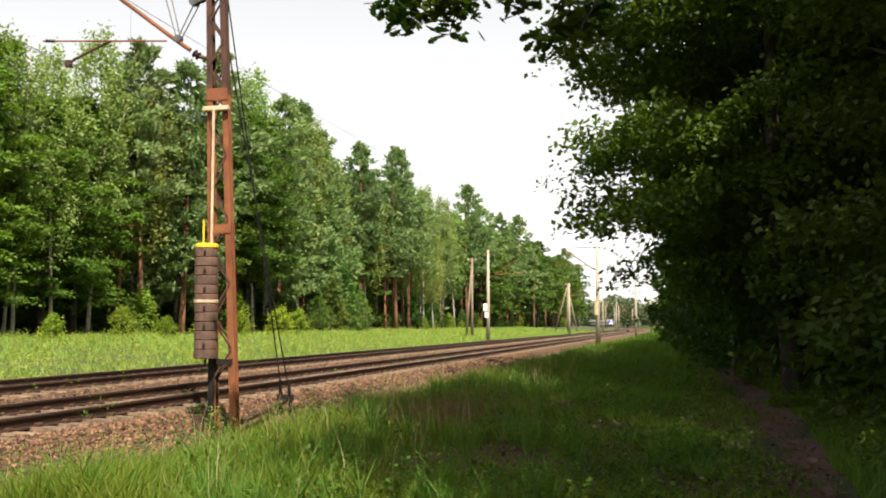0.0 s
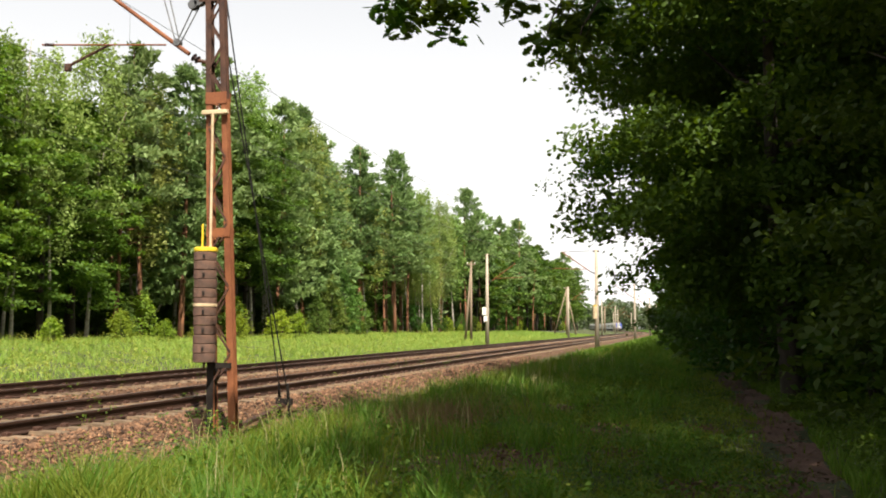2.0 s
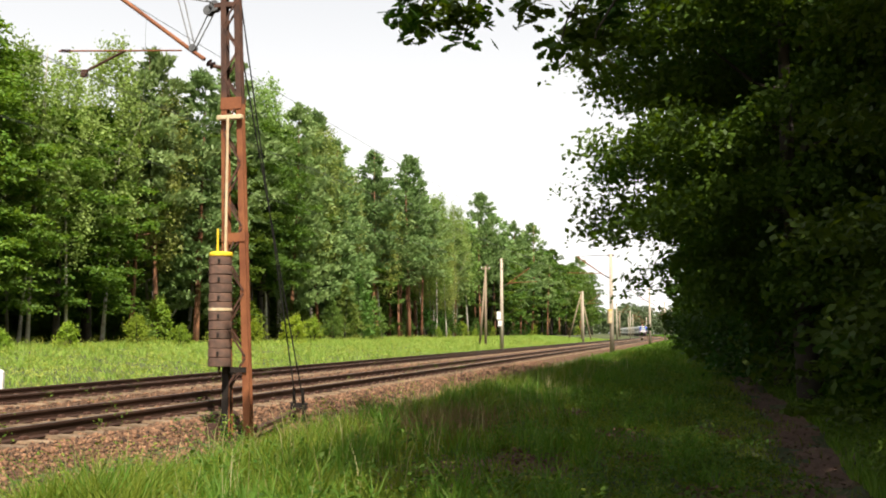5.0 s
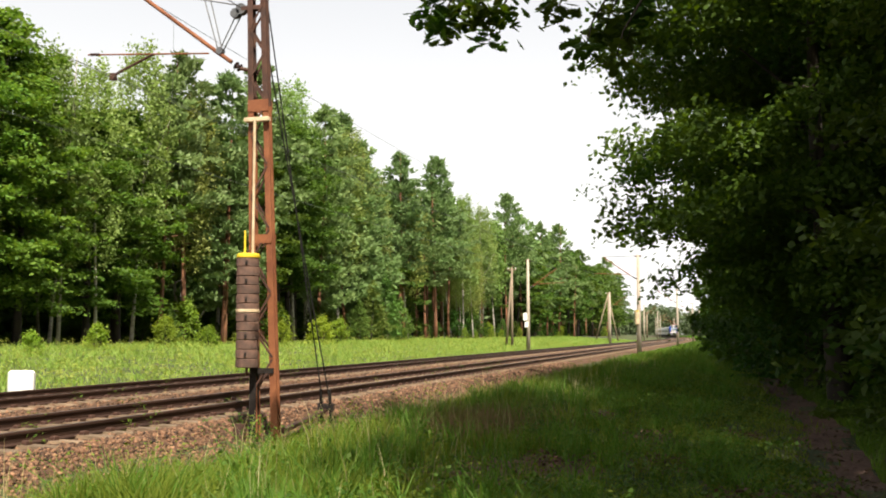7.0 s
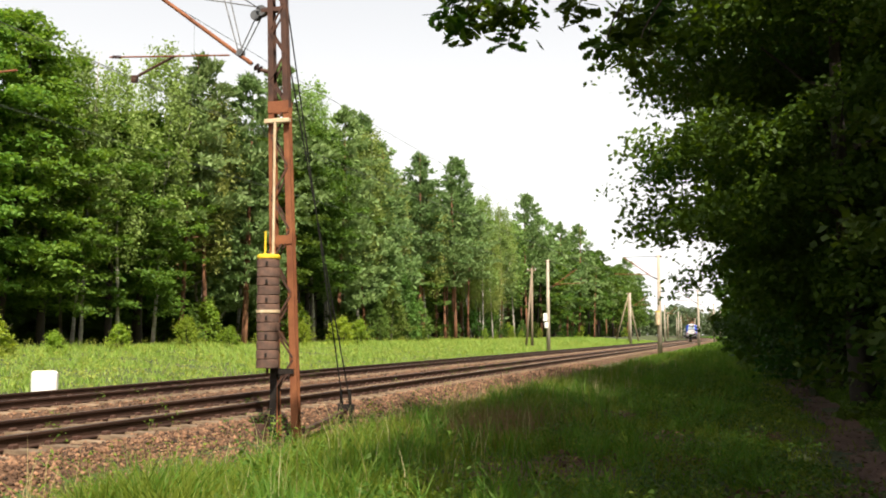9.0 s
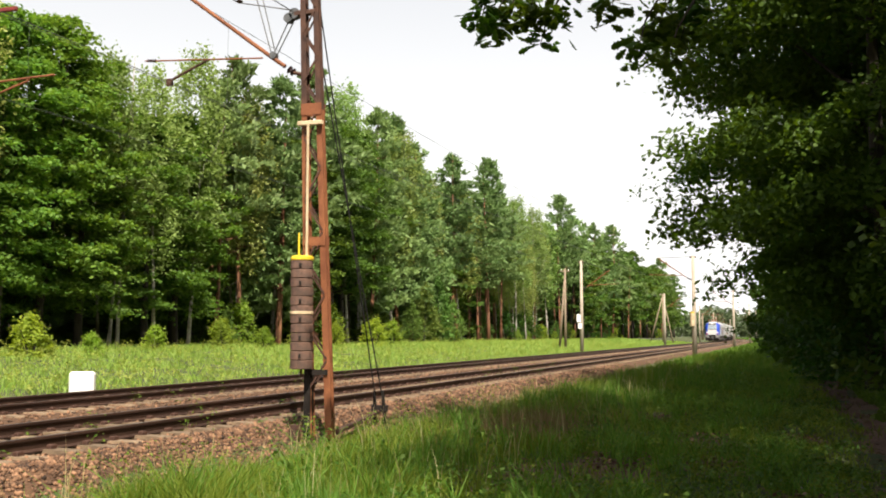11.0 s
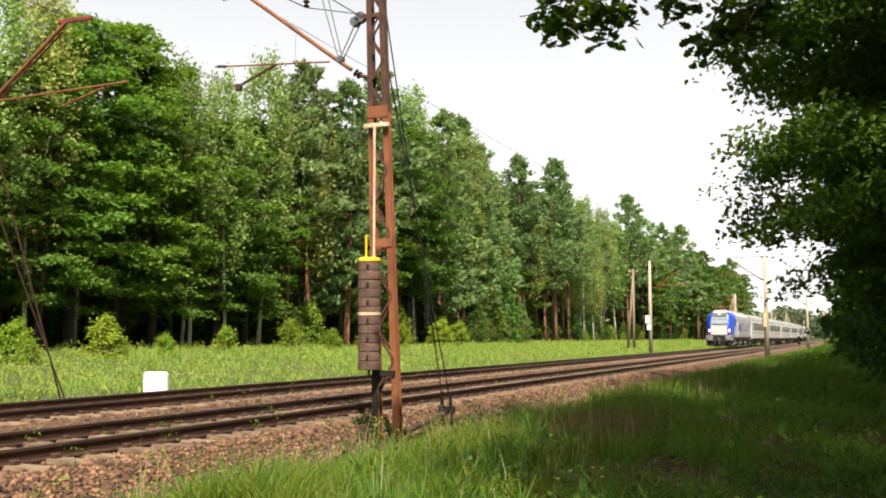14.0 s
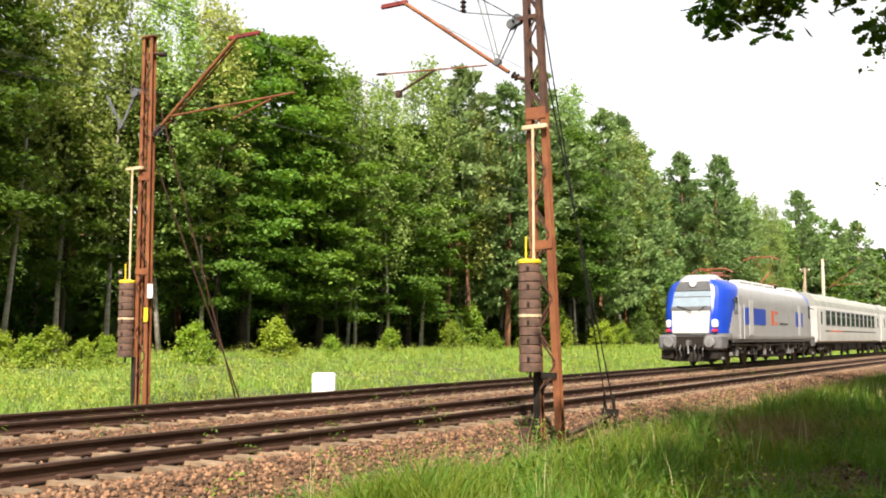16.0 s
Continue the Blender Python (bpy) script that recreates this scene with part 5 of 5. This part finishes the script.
LAMP_WHITE = mat("headlight_glass", (0.82, 0.82, 0.84), (0.7, 0.7, 0.72), rough=0.12, bump=0)
LAMP_RED = mat("red_lamp_glass", (0.55, 0.03, 0.06), (0.45, 0.02, 0.05), rough=0.15, bump=0)
COACH_WHITE = mat("dusty_white_coach_paint", (0.52, 0.515, 0.50), (0.43, 0.425, 0.41), rough=0.45, scale=1.0, bump=0.03)
ROOF_GREY = mat("grey_green_coach_roof", (0.33, 0.34, 0.315), (0.25, 0.26, 0.24), rough=0.6, scale=1.0)
GEAR = mat("dusty_running_gear", (0.028, 0.026, 0.024), (0.062, 0.056, 0.052), rough=0.8, scale=5)
WHEEL = mat("steel_wheel", (0.06, 0.05, 0.045), (0.10, 0.09, 0.08), rough=0.55, metal=0.4)

LOCO_LEN, COACH_LEN = 18.4, 24.2


def bogie(parent, y, base=2.6, r=0.56, w=1.0, light=False):
    """Frame, axle boxes, springs and four wheels about y."""
    b = part("bogie", Geo().box(-w - 0.12, -w + 0.02, -base / 2 - 0.7, base / 2 + 0.7, 0.55, 0.82, 0.04).box(w - 0.02, w + 0.12, -base / 2 - 0.7, base / 2 + 0.7, 0.55, 0.82, 0.04).box(-w, w, -0.3, 0.3, 0.5, 0.8, 0.05), GEAR, parent, "dusty dark bogie frame", at=pose(0, y, 0))
    for dy in (-base / 2, base / 2):
        for s in (-1, 1):
            part("wheel", Geo().wheel((s * 0.75, dy, r), r, 0.13, 24), WHEEL, b, smooth=False)
            part("axle_box", Geo().box(s * (w + 0.03) - 0.12, s * (w + 0.03) + 0.12, dy - 0.17, dy + 0.17, r - 0.17, r + 0.17, 0.04), PAINT_MID if light else GEAR, b)
            for o in (-0.32, 0.32):
                part("spring", Geo().lathe([(0.09, 0), (0.11, 0.05), (0.085, 0.1), (0.11, 0.15), (0.085, 0.2), (0.11, 0.25), (0.09, 0.3)], 10, (s * (w + 0.05), dy + o, 0.62)), GEAR, b)
    for s in (-1, 1):
        part("damper", Geo().tube([(s * (w + 0.16), -0.55, 0.72), (s * (w + 0.16), 0.55, 1.02)], 0.05, 8), PAINT_GREY if light else GEAR, b)
        part("sand_pipe", Geo().box(s * (w + 0.10) - 0.06, s * (w + 0.10) + 0.06, base / 2 + 0.72, base / 2 + 0.95, 0.15, 0.75, 0.02), PAINT_MID if light else GEAR, b)
    return b


def loco_outline():
    """Half-outline of the body, from sill to roof centre: (x, z)."""
    pts = [(1.40, 1.12), (1.48, 1.18)]
    pts += [(1.50, 1.18 + 0.12 * k) for k in range(1, 15)]
    pts += [(1.495, 2.98), (1.48, 3.1), (1.455, 3.22), (1.42, 3.34), (1.36, 3.46), (1.27, 3.56), (1.12, 3.66), (0.9, 3.75), (0.6, 3.83), (0.3, 3.87), (0.0, 3.885)]
    return pts


def rake(z):
    """How far the cab front lies back at a height."""
    return float(np.interp(z, [1.0, 1.5, 2.3, 2.5, 3.4, 3.75, 4.0], [0.06, 0.0, 0.08, 0.15, 0.50, 0.66, 0.95]))


def loco_body(t):
    half = loco_outline()
    outline = half + [(-x, z) for x, z in reversed(half[:-1])]
    nose = [0.0, 0.05, 0.11, 0.18, 0.26, 0.35] + [0.45 + 0.11 * k for k in range(21)]
    ys = nose + [3.2, 4, 6, 8, 10, 12, 14, 15.2] + [LOCO_LEN - y for y in reversed(nose)]
    rings = []
    for y in ys:
        e = min(y, LOCO_LEN - y)
        sx = float(np.interp(e, [0, 0.05, 0.18, 0.35, 0.67, 1.1, 1.6, 2.2], [0.55, 0.63, 0.74, 0.82, 0.90, 0.955, 0.985, 1.0]))
        fade = max(0.0, 1 - e / 2.6)
        rings.append([(x * sx, y + rake(z) * fade * (1 if y < LOCO_LEN / 2 else -1), z) for x, z in outline])
    me = Geo().rings(rings).mesh("body", PAINT_GREY)
    for m in (PAINT_BLUE, PAINT_WHITE, PAINT_MID):
        me.materials.append(m)
    for p in me.polygons:
        x, y, z = p.center
        e = min(y, LOCO_LEN - y)
        edge = float(np.interp(z, [1.3, 1.6, 2.3, 2.9, 3.3, 3.7], [0.85, 0.95, 1.25, 1.75, 2.25, 2.9]))
        cap = len(p.vertices) > 4
        if z > 3.5:
            p.material_index = 2
        if cap:
            p.material_index = 2
        elif 1.38 < z < 3.72 and e < edge and abs(x) > 0.62:
            p.material_index = 1
        if z < 1.38 and e < 1.2:
            p.material_index = 3
    return part("body", me, None, t, "light grey body with blue cab corners and white nose")


def quad_panel(name, pts, thick, material, parent, label=""):
    """A thin panel through four corners, thick along its normal."""
    a, b, c, d = [Vector(p) for p in pts]
    n = (b - a).cross(d - a).normalized() * thick
    return part(name, Geo().rings([[a, b, c, d], [a + n, b + n, c + n, d + n]]), material, parent, label)


def cab_front(t, flip):
    """Windscreen, band, lamps, buffers and coupler of one end."""
    f = (lambda x, y, z: (x, y, z)) if not flip else (lambda x, y, z: (-x, LOCO_LEN - y, z))

    def face(z, o=0.0):
        return rake(z) - o

    def panel(name, x0, x1, z0, z1, o, m, label="", t0=None):
        y0, y1 = face(z0, o), face(z1, o)
        q0 = x0 if t0 is None else t0[0]
        q1 = x1 if t0 is None else t0[1]
        return quad_panel(name, [f(x0, y0, z0), f(x1, y0, z0), f(q1, y1, z1), f(q0, y1, z1)], 0.03, m, t, label)

    panel("nose_panel", -0.78, 0.78, 1.42, 2.40, 0.025, PAINT_WHITE, "white nose panel", (-0.84, 0.84))
    # no real opening: a black strip paints the shade below the nose
    panel("nose_gap", -1.05, 1.05, 1.345, 1.43, 0.05, BLACK, "black strip for the shaded gap under the nose")
    panel("windscreen_sill", -0.88, 0.88, 2.40, 2.56, 0.045, PAINT_DARK, "dark sill below the windscreen")
    panel("windscreen", -0.86, 0.86, 2.46, 3.22, 0.03, SCREEN, "windscreen with a pale painted sky reflection", (-0.80, 0.80))
    panel("windscreen_band", -0.80, 0.80, 3.26, 3.66, 0.035, PAINT_DARK, "dark band above the windscreen", (-0.66, 0.66))
    panel("sun_visor", -0.82, 0.82, 2.96, 3.0, 0.035, PAINT_DARK)
    for s in (-1, 1):
        wy0, wy1 = face(2.3, 0.1), face(2.62, 0.1)
        part("wiper", Geo().tube([f(s * 0.15 + 0.2, wy0, 2.36), f(s * 0.62, wy1, 2.60)], 0.018, 6), BLACK, t)
        hx = sorted((f(s * 0.84, 0, 0)[0], f(s * 1.13, 0, 0)[0]))
        part("headlight", Geo().box(*hx, *sorted((f(0, 0.03, 0)[1], f(0, 0.42, 0)[1])), 1.64, 2.02, 0.07), LAMP_WHITE, t, "clear headlight")
        part("tail_lamp", Geo().box(*hx, *sorted((f(0, 0.02, 0)[1], f(0, 0.40, 0)[1])), 1.46, 1.60, 0.04), LAMP_RED, t, "red tail lamp")
        bf = part("buffer", Geo().wheel(f(s * 0.875, -0.34, 1.05), 0.23, 0.08, 18, "y"), PAINT_MID, t, "grey round buffer")
        part("buffer_shank", Geo().tube([f(s * 0.875, -0.30, 1.05), f(s * 0.875, 0.15, 1.05)], [0.1, 0.15], 12), PAINT_MID, bf)
        part("crash_box", Geo().box(*sorted((f(s * 0.60, 0, 0)[0], f(s * 1.38, 0, 0)[0])), *sorted((f(0, -0.24, 0)[1], f(0, 0.7, 0)[1])), 0.72, 1.36, 0.09), BUMPER, t, "grey rounded crash box behind the buffer")
        part("cowl", Geo().box(*sorted((f(s * 0.75, 0, 0)[0], f(s * 1.30, 0, 0)[0])), *sorted((f(0, -0.1, 0)[1], f(0, 0.6, 0)[1])), 0.28, 0.74, 0.08), BLACK, t, "black lower cowl")
        part("step", Geo().box(*sorted((f(s * 1.02, 0, 0)[0], f(s * 1.35, 0, 0)[0])), *sorted((f(0, 0.0, 0)[1], f(0, 0.35, 0)[1])), 0.3, 0.42, 0.02), PAINT_MID, t)
        part("mirror_arm", Geo().tube([f(s * 1.40, 1.3, 2.9), f(s * 1.62, 1.15, 2.85)], 0.03, 6), PAINT_DARK, t)
    part("top_light", Geo().wheel(f(0, rake(3.56) - 0.10, 3.58), 0.15, 0.16, 18, "y"), LAMP_WHITE, t, "round white top headlight")
    part("bumper", Geo().box(-1.36, 1.36, *sorted((f(0, -0.12, 0)[1], f(0, 0.9, 0)[1])), 0.86, 1.34, 0.10), BUMPER, t, "grey front beam")
    # black block on the beam's face, painting the dark of a recess
    part("bumper_recess", Geo().box(-0.62, 0.62, *sorted((f(0, -0.135, 0)[1], f(0, 0.0, 0)[1])), 0.80, 1.30, 0.02), BLACK, t)
    part("coupler", Geo().box(-0.09, 0.09, *sorted((f(0, -0.5, 0)[1], f(0, 0.1, 0)[1])), 0.88, 1.12, 0.03).tube([f(0, -0.45, 0.95), f(0.04, -0.5, 0.55)], 0.05, 8), ALU, t, "steel screw coupler")
    for k, dx in enumerate((-0.62, -0.42, -0.24, 0.24, 0.42, 0.62)):
        part("brake_hose", Geo().tube([f(dx, -0.14, 0.92), f(dx * 0.95, -0.32, 0.72), f(dx * 0.9, -0.2, 0.45)], 0.032, 6), ALU if k % 2 else BLACK, t)
    part("snow_plough", Geo().rings([[f(-1.05, 0.25, 0.70), f(0, 0.0, 0.70), f(1.05, 0.25, 0.70), f(1.05, 0.5, 0.70), f(-1.05, 0.5, 0.70)], [f(-1.0, 0.15, 0.22), f(0, -0.1, 0.22), f(1.0, 0.15, 0.22), f(1.0, 0.3, 0.22), f(-1.0, 0.3, 0.22)]]), BLACK, t, "black snow plough")
    hand = Geo()
    hand.tube([f(-1.0, -0.06, 1.36), f(1.0, -0.06, 1.36)], 0.02, 6)
    part("hand_rail", hand, ALU, t)


def loco():
    t = thing("locomotive", pose(0, 0, 0), "modern electric locomotive in grey, white and blue", "locomotive")
    loco_body(t)
    cab_front(t, False)
    cab_front(t, True)
    for s in (-1, 1):
        X = s * 1.502

        def side(name, y0, y1, z0, z1, m, label="", o=0.006):
            a, b = sorted((X - s * 0.02, X + s * o))
            return part(name, Geo().box(a, b, y0, y1, z0, z1), m, t, label)

        side("blue_panel", 2.75, 6.8, 1.83, 2.58, PAINT_BLUE, "blue paint panel")
        side("blue_panel", 13.2, 14.9, 1.83, 2.58, PAINT_BLUE, "blue paint panel")
        side("door", 3.8, 4.5, 1.35, 2.95, PAINT_WHITE, "white side door", 0.016)
        side("door", 13.8, 14.4, 1.35, 2.95, PAINT_WHITE, "white side door", 0.016)
        side("cab_door", 2.05, 2.6, 1.2, 3.1, PAINT_GREY, "grey cab door", 0.014)
        for y in (2.0, 2.68):
            part("grab_rail", Geo().tube([(X + s * 0.07, y, 1.2), (X + s * 0.07, y, 2.7)], 0.022, 6), PAINT_WHITE, t)
        side("cab_window", 1.5, 1.95, 2.3, 3.0, PANE, "dark cab side window", -0.0)
        side("cab_window", 16.4, 16.85, 2.3, 3.0, PANE, "dark cab side window", -0.0)
        side("logo", 7.9, 8.4, 1.85, 2.55, ORANGE, "orange-red emblem")
        side("logo_bar", 8.6, 9.2, 2.40, 2.53, ORANGE, "orange-red emblem")
        side("logo_bar", 8.6, 9.2, 1.87, 2.00, ORANGE, "orange-red emblem")
        side("lettering_bar", 9.6, 11.4, 1.88, 1.98, PAINT_DARK)
        for k in range(6):
            side("vent", 8.2 + k * 0.9, 8.9 + k * 0.9, 2.66, 2.86, PAINT_GREY, "", 0.008)
        part("sill", Geo().box(*sorted((X * 0.9, X * 0.985)), 1.3, 17.1, 1.02, 1.15, 0.02), GEAR, t)
        for k in range(9):
            y = 2.2 + k * 1.62 + 0.35 * (k * 5 % 3)
            part("equipment_box", Geo().box(*sorted((X * 0.74, X * 0.90)), y, y + 0.30 + 0.1 * (k % 3), 0.42 + 0.12 * (k * 7 % 3), 1.0, 0.03), (PAINT_MID, BLACK, PAINT_DARK)[k % 3], t)
    rng = np.random.default_rng(88)
    for s in (-1, 1):
        for k in range(26):
            y, z = 1.2 + 16.0 * (k + rng.uniform(0, 0.7)) / 26, rng.uniform(0.40, 0.85)
            w, h = rng.uniform(0.08, 0.26), rng.uniform(0.10, 0.30)
            part("fitting", Geo().box(*sorted((s * 1.22, s * rng.uniform(1.28, 1.36))), y, y + w, z, z + h, 0.02), (PAINT_MID, BUMPER, PAINT_GREY)[k % 3], t)
        part("air_pipe", Geo().tube([(s * 1.33, 1.5, 0.93), (s * 1.33, 6.2, 0.90), (s * 1.33, 12.0, 0.93), (s * 1.33, 16.9, 0.90)], 0.03, 6), PAINT_MID, t)
    part("underframe", Geo().box(-1.25, 1.25, 6.6, 11.8, 0.30, 1.0, 0.05), BLACK, t, "black transformer case")
    part("floor_frame", Geo().box(-1.3, 1.3, 0.6, 17.8, 0.80, 1.04, 0.04), BLACK, t)
    for y in (4.0, 14.4):
        bogie(t, y, 2.8, 0.6, 1.02, True)
    # roof
    for y in (5.4, 7.7, 10.0, 14.2):
        part("roof_box", Geo().box(-0.75, 0.75, y, y + 1.9, 3.80, 3.96, 0.05), PAINT_WHITE, t, "white roof equipment cover")
    for y, up in ((3.6, False), (12.6, True)):
        p = part("pantograph", Geo().box(-0.6, 0.6, y - 0.7, y + 0.7, 4.02, 4.08, 0.02), RUST, t, "reddish brown pantograph")
        for s in (-1, 1):
            for e in (-0.55, 0.55):
                part("foot", Geo().lathe([(0.08, 0), (0.05, 0.05), (0.08, 0.1), (0.05, 0.18)], 10, (s * 0.5, y + e, 3.82)), INSUL, p)
        k, kz = (y + 1.35, 4.75) if up else (y + 1.3, 4.27)
        top = (y - 0.3, 5.50) if up else (y - 0.3, 4.34)
        part("lower_arm", Geo().tube([(0, y - 0.5, 4.16), (0, k, kz)], 0.04, 8), PANTO, p, "red pantograph arm")
        for s in (-1, 1):
            part("upper_arm", Geo().tube([(s * 0.15, k, kz), (s * 0.5, top[0], top[1])], 0.022, 8), PANTO, p)
        part("collector_head", Geo().tube([(-0.95, top[0], top[1] - 0.15), (-0.6, top[0], top[1] + 0.03), (0.6, top[0], top[1] + 0.03), (0.95, top[0], top[1] - 0.15)], 0.03, 8), PANTO, p)
    for y in (0.95, 15.9):
        part("cab_roof", Geo().box(-0.80, 0.80, y, y + 1.55, 3.52, 3.99, 0.2), PAINT_GREY, t, "white domed cab roof")
    part("horn", Geo().tube([(0.5, 1.7, 4.02), (0.5, 2.1, 4.04)], [0.08, 0.03], 8), ALU, t)
    part("antenna", Geo().tube([(-0.4, 2.0, 3.9), (-0.4, 2.0, 4.3)], 0.02, 6), PAINT_DARK, t)
    return t


def coach():
    t = thing("coach", pose(0, 0, 0), "white passenger coach with grey roof and dark windows", "coach", "coaches of the train")
    half = [(1.28, 0.98), (1.38, 1.06), (1.40, 1.4), (1.40, 2.0), (1.39, 2.9), (1.35, 3.12)]
    outline = half + [(-x, z) for x, z in reversed(half)]
    part("body", Geo().rings([[(x, y, z) for x, z in outline] for y in (0.1, 0.2, COACH_LEN - 0.2, COACH_LEN - 0.1)]), COACH_WHITE, t, "white coach body")
    rh = [(1.352, 3.12), (1.28, 3.45), (1.08, 3.72), (0.7, 3.90), (0.3, 3.97), (0, 3.985)]
    ro = rh + [(-x, z) for x, z in reversed(rh[:-1])]
    part("roof", Geo().rings([[(x, y, z) for x, z in ro] for y in (0.08, COACH_LEN / 2, COACH_LEN - 0.08)]), ROOF_GREY, t, "grey ribbed roof")
    for s in (-1, 1):
        X = s * 1.40

        def side(name, y0, y1, z0, z1, m, label="", o=0.004, parent=t):
            a, b = sorted((X - s * 0.05, X + s * o))
            return part(name, Geo().box(a, b, y0, y1, z0, z1), m, parent, label)

        side("window_band", 2.55, 21.65, 1.98, 2.92, PAINT_DARK, "grey window band", 0.003)
        for k in range(11):
            y = 2.75 + k * 1.72
            w = side("window", y, y + 1.22, 2.05, 2.86, PANE, "dark coach window", 0.009)
            side("window_bar", y, y + 1.22, 2.58, 2.62, ALU, "", 0.014, w)
        for k in range(12):
            y = 2.75 - 0.42 + k * 1.72
            side("pillar", y, y + 0.28, 2.0, 2.9, COACH_WHITE, "white window pillar", 0.012)
        for y in (0.9, COACH_LEN - 1.8):
            d = side("door", y, y + 0.9, 1.05, 3.0, PAINT_WHITE, "white coach door", 0.014)
            side("door_window", y + 0.25, y + 0.65, 2.05, 2.8, PANE, "", 0.018, d)
            part("door_step", Geo().box(*sorted((X * 0.85, X * 1.0)), y + 0.05, y + 0.85, 0.55, 0.62, 0.01), GEAR, t)
        side("stripe", 2.4, 21.8, 1.62, 1.70, PAINT_DARK, "thin dark stripe", 0.005)
        side("lettering_bar", 4.0, 8.0, 1.62, 1.70, ORANGE, "", 0.007)
    for y in (0.0, COACH_LEN - 0.14):
        part("gangway", Geo().box(-0.62, 0.62, y - 0.28, y + 0.42, 1.05, 3.2, 0.05), BLACK, t, "black rubber gangway")
        for s in (-1, 1):
            part("buffer", Geo().wheel((s * 0.875, y + (-0.35 if y < 1 else 0.5), 1.05), 0.22, 0.5, 14, "y"), GEAR, t)
    for k, (y, ln) in enumerate(((6.6, 2.2), (9.4, 1.6), (11.6, 2.6), (14.8, 1.8))):
        part("underfloor_box", Geo().box(-1.15, 1.15, y, y + ln, 0.42 + 0.08 * (k % 2), 0.98, 0.05), GEAR, t)
    part("underframe", Geo().box(-1.25, 1.25, 0.4, COACH_LEN - 0.4, 0.86, 1.0, 0.02), GEAR, t)
    for y in (3.3, COACH_LEN - 3.3):
        bogie(t, y, 2.5, 0.46, 1.0)
    for k in range(5):
        part("roof_vent", Geo().box(-0.25, 0.25, 3 + 4.4 * k, 3.6 + 4.4 * k, 3.95, 4.06, 0.03), ROOF_GREY, t)
    return t


LOCO = loco()
COACHES = [coach()]
COACHES += [copy_thing(COACHES[0], pose(0, 30 * k, 0)) for k in range(1, 7)]
FRONT_AT_END, SPEED = 42.9, 33.0


def run(s, gap, length):
    """The pose of a vehicle whose front stands gap behind the train's front at s: its two ends lie on the line."""
    a, b = s + gap, s + gap + length
    xa, xb = FAR_TRACK + float(bend(a)), FAR_TRACK + float(bend(b))
    return pose(xa, a, 0, 0, 0, -math.degrees(math.atan2(xb - xa, b - a)))


def motions():
    times = [0.5 * k for k in range(33)]
    gap = 0.0
    for ob, length, step in [(LOCO, LOCO_LEN, LOCO_LEN + 0.75)] + [(c, COACH_LEN, COACH_LEN + 0.6) for c in COACHES]:
        walk(ob, [(t, run(FRONT_AT_END + SPEED * (16.0 - t), gap, length)) for t in times])
        gap += step


motions()
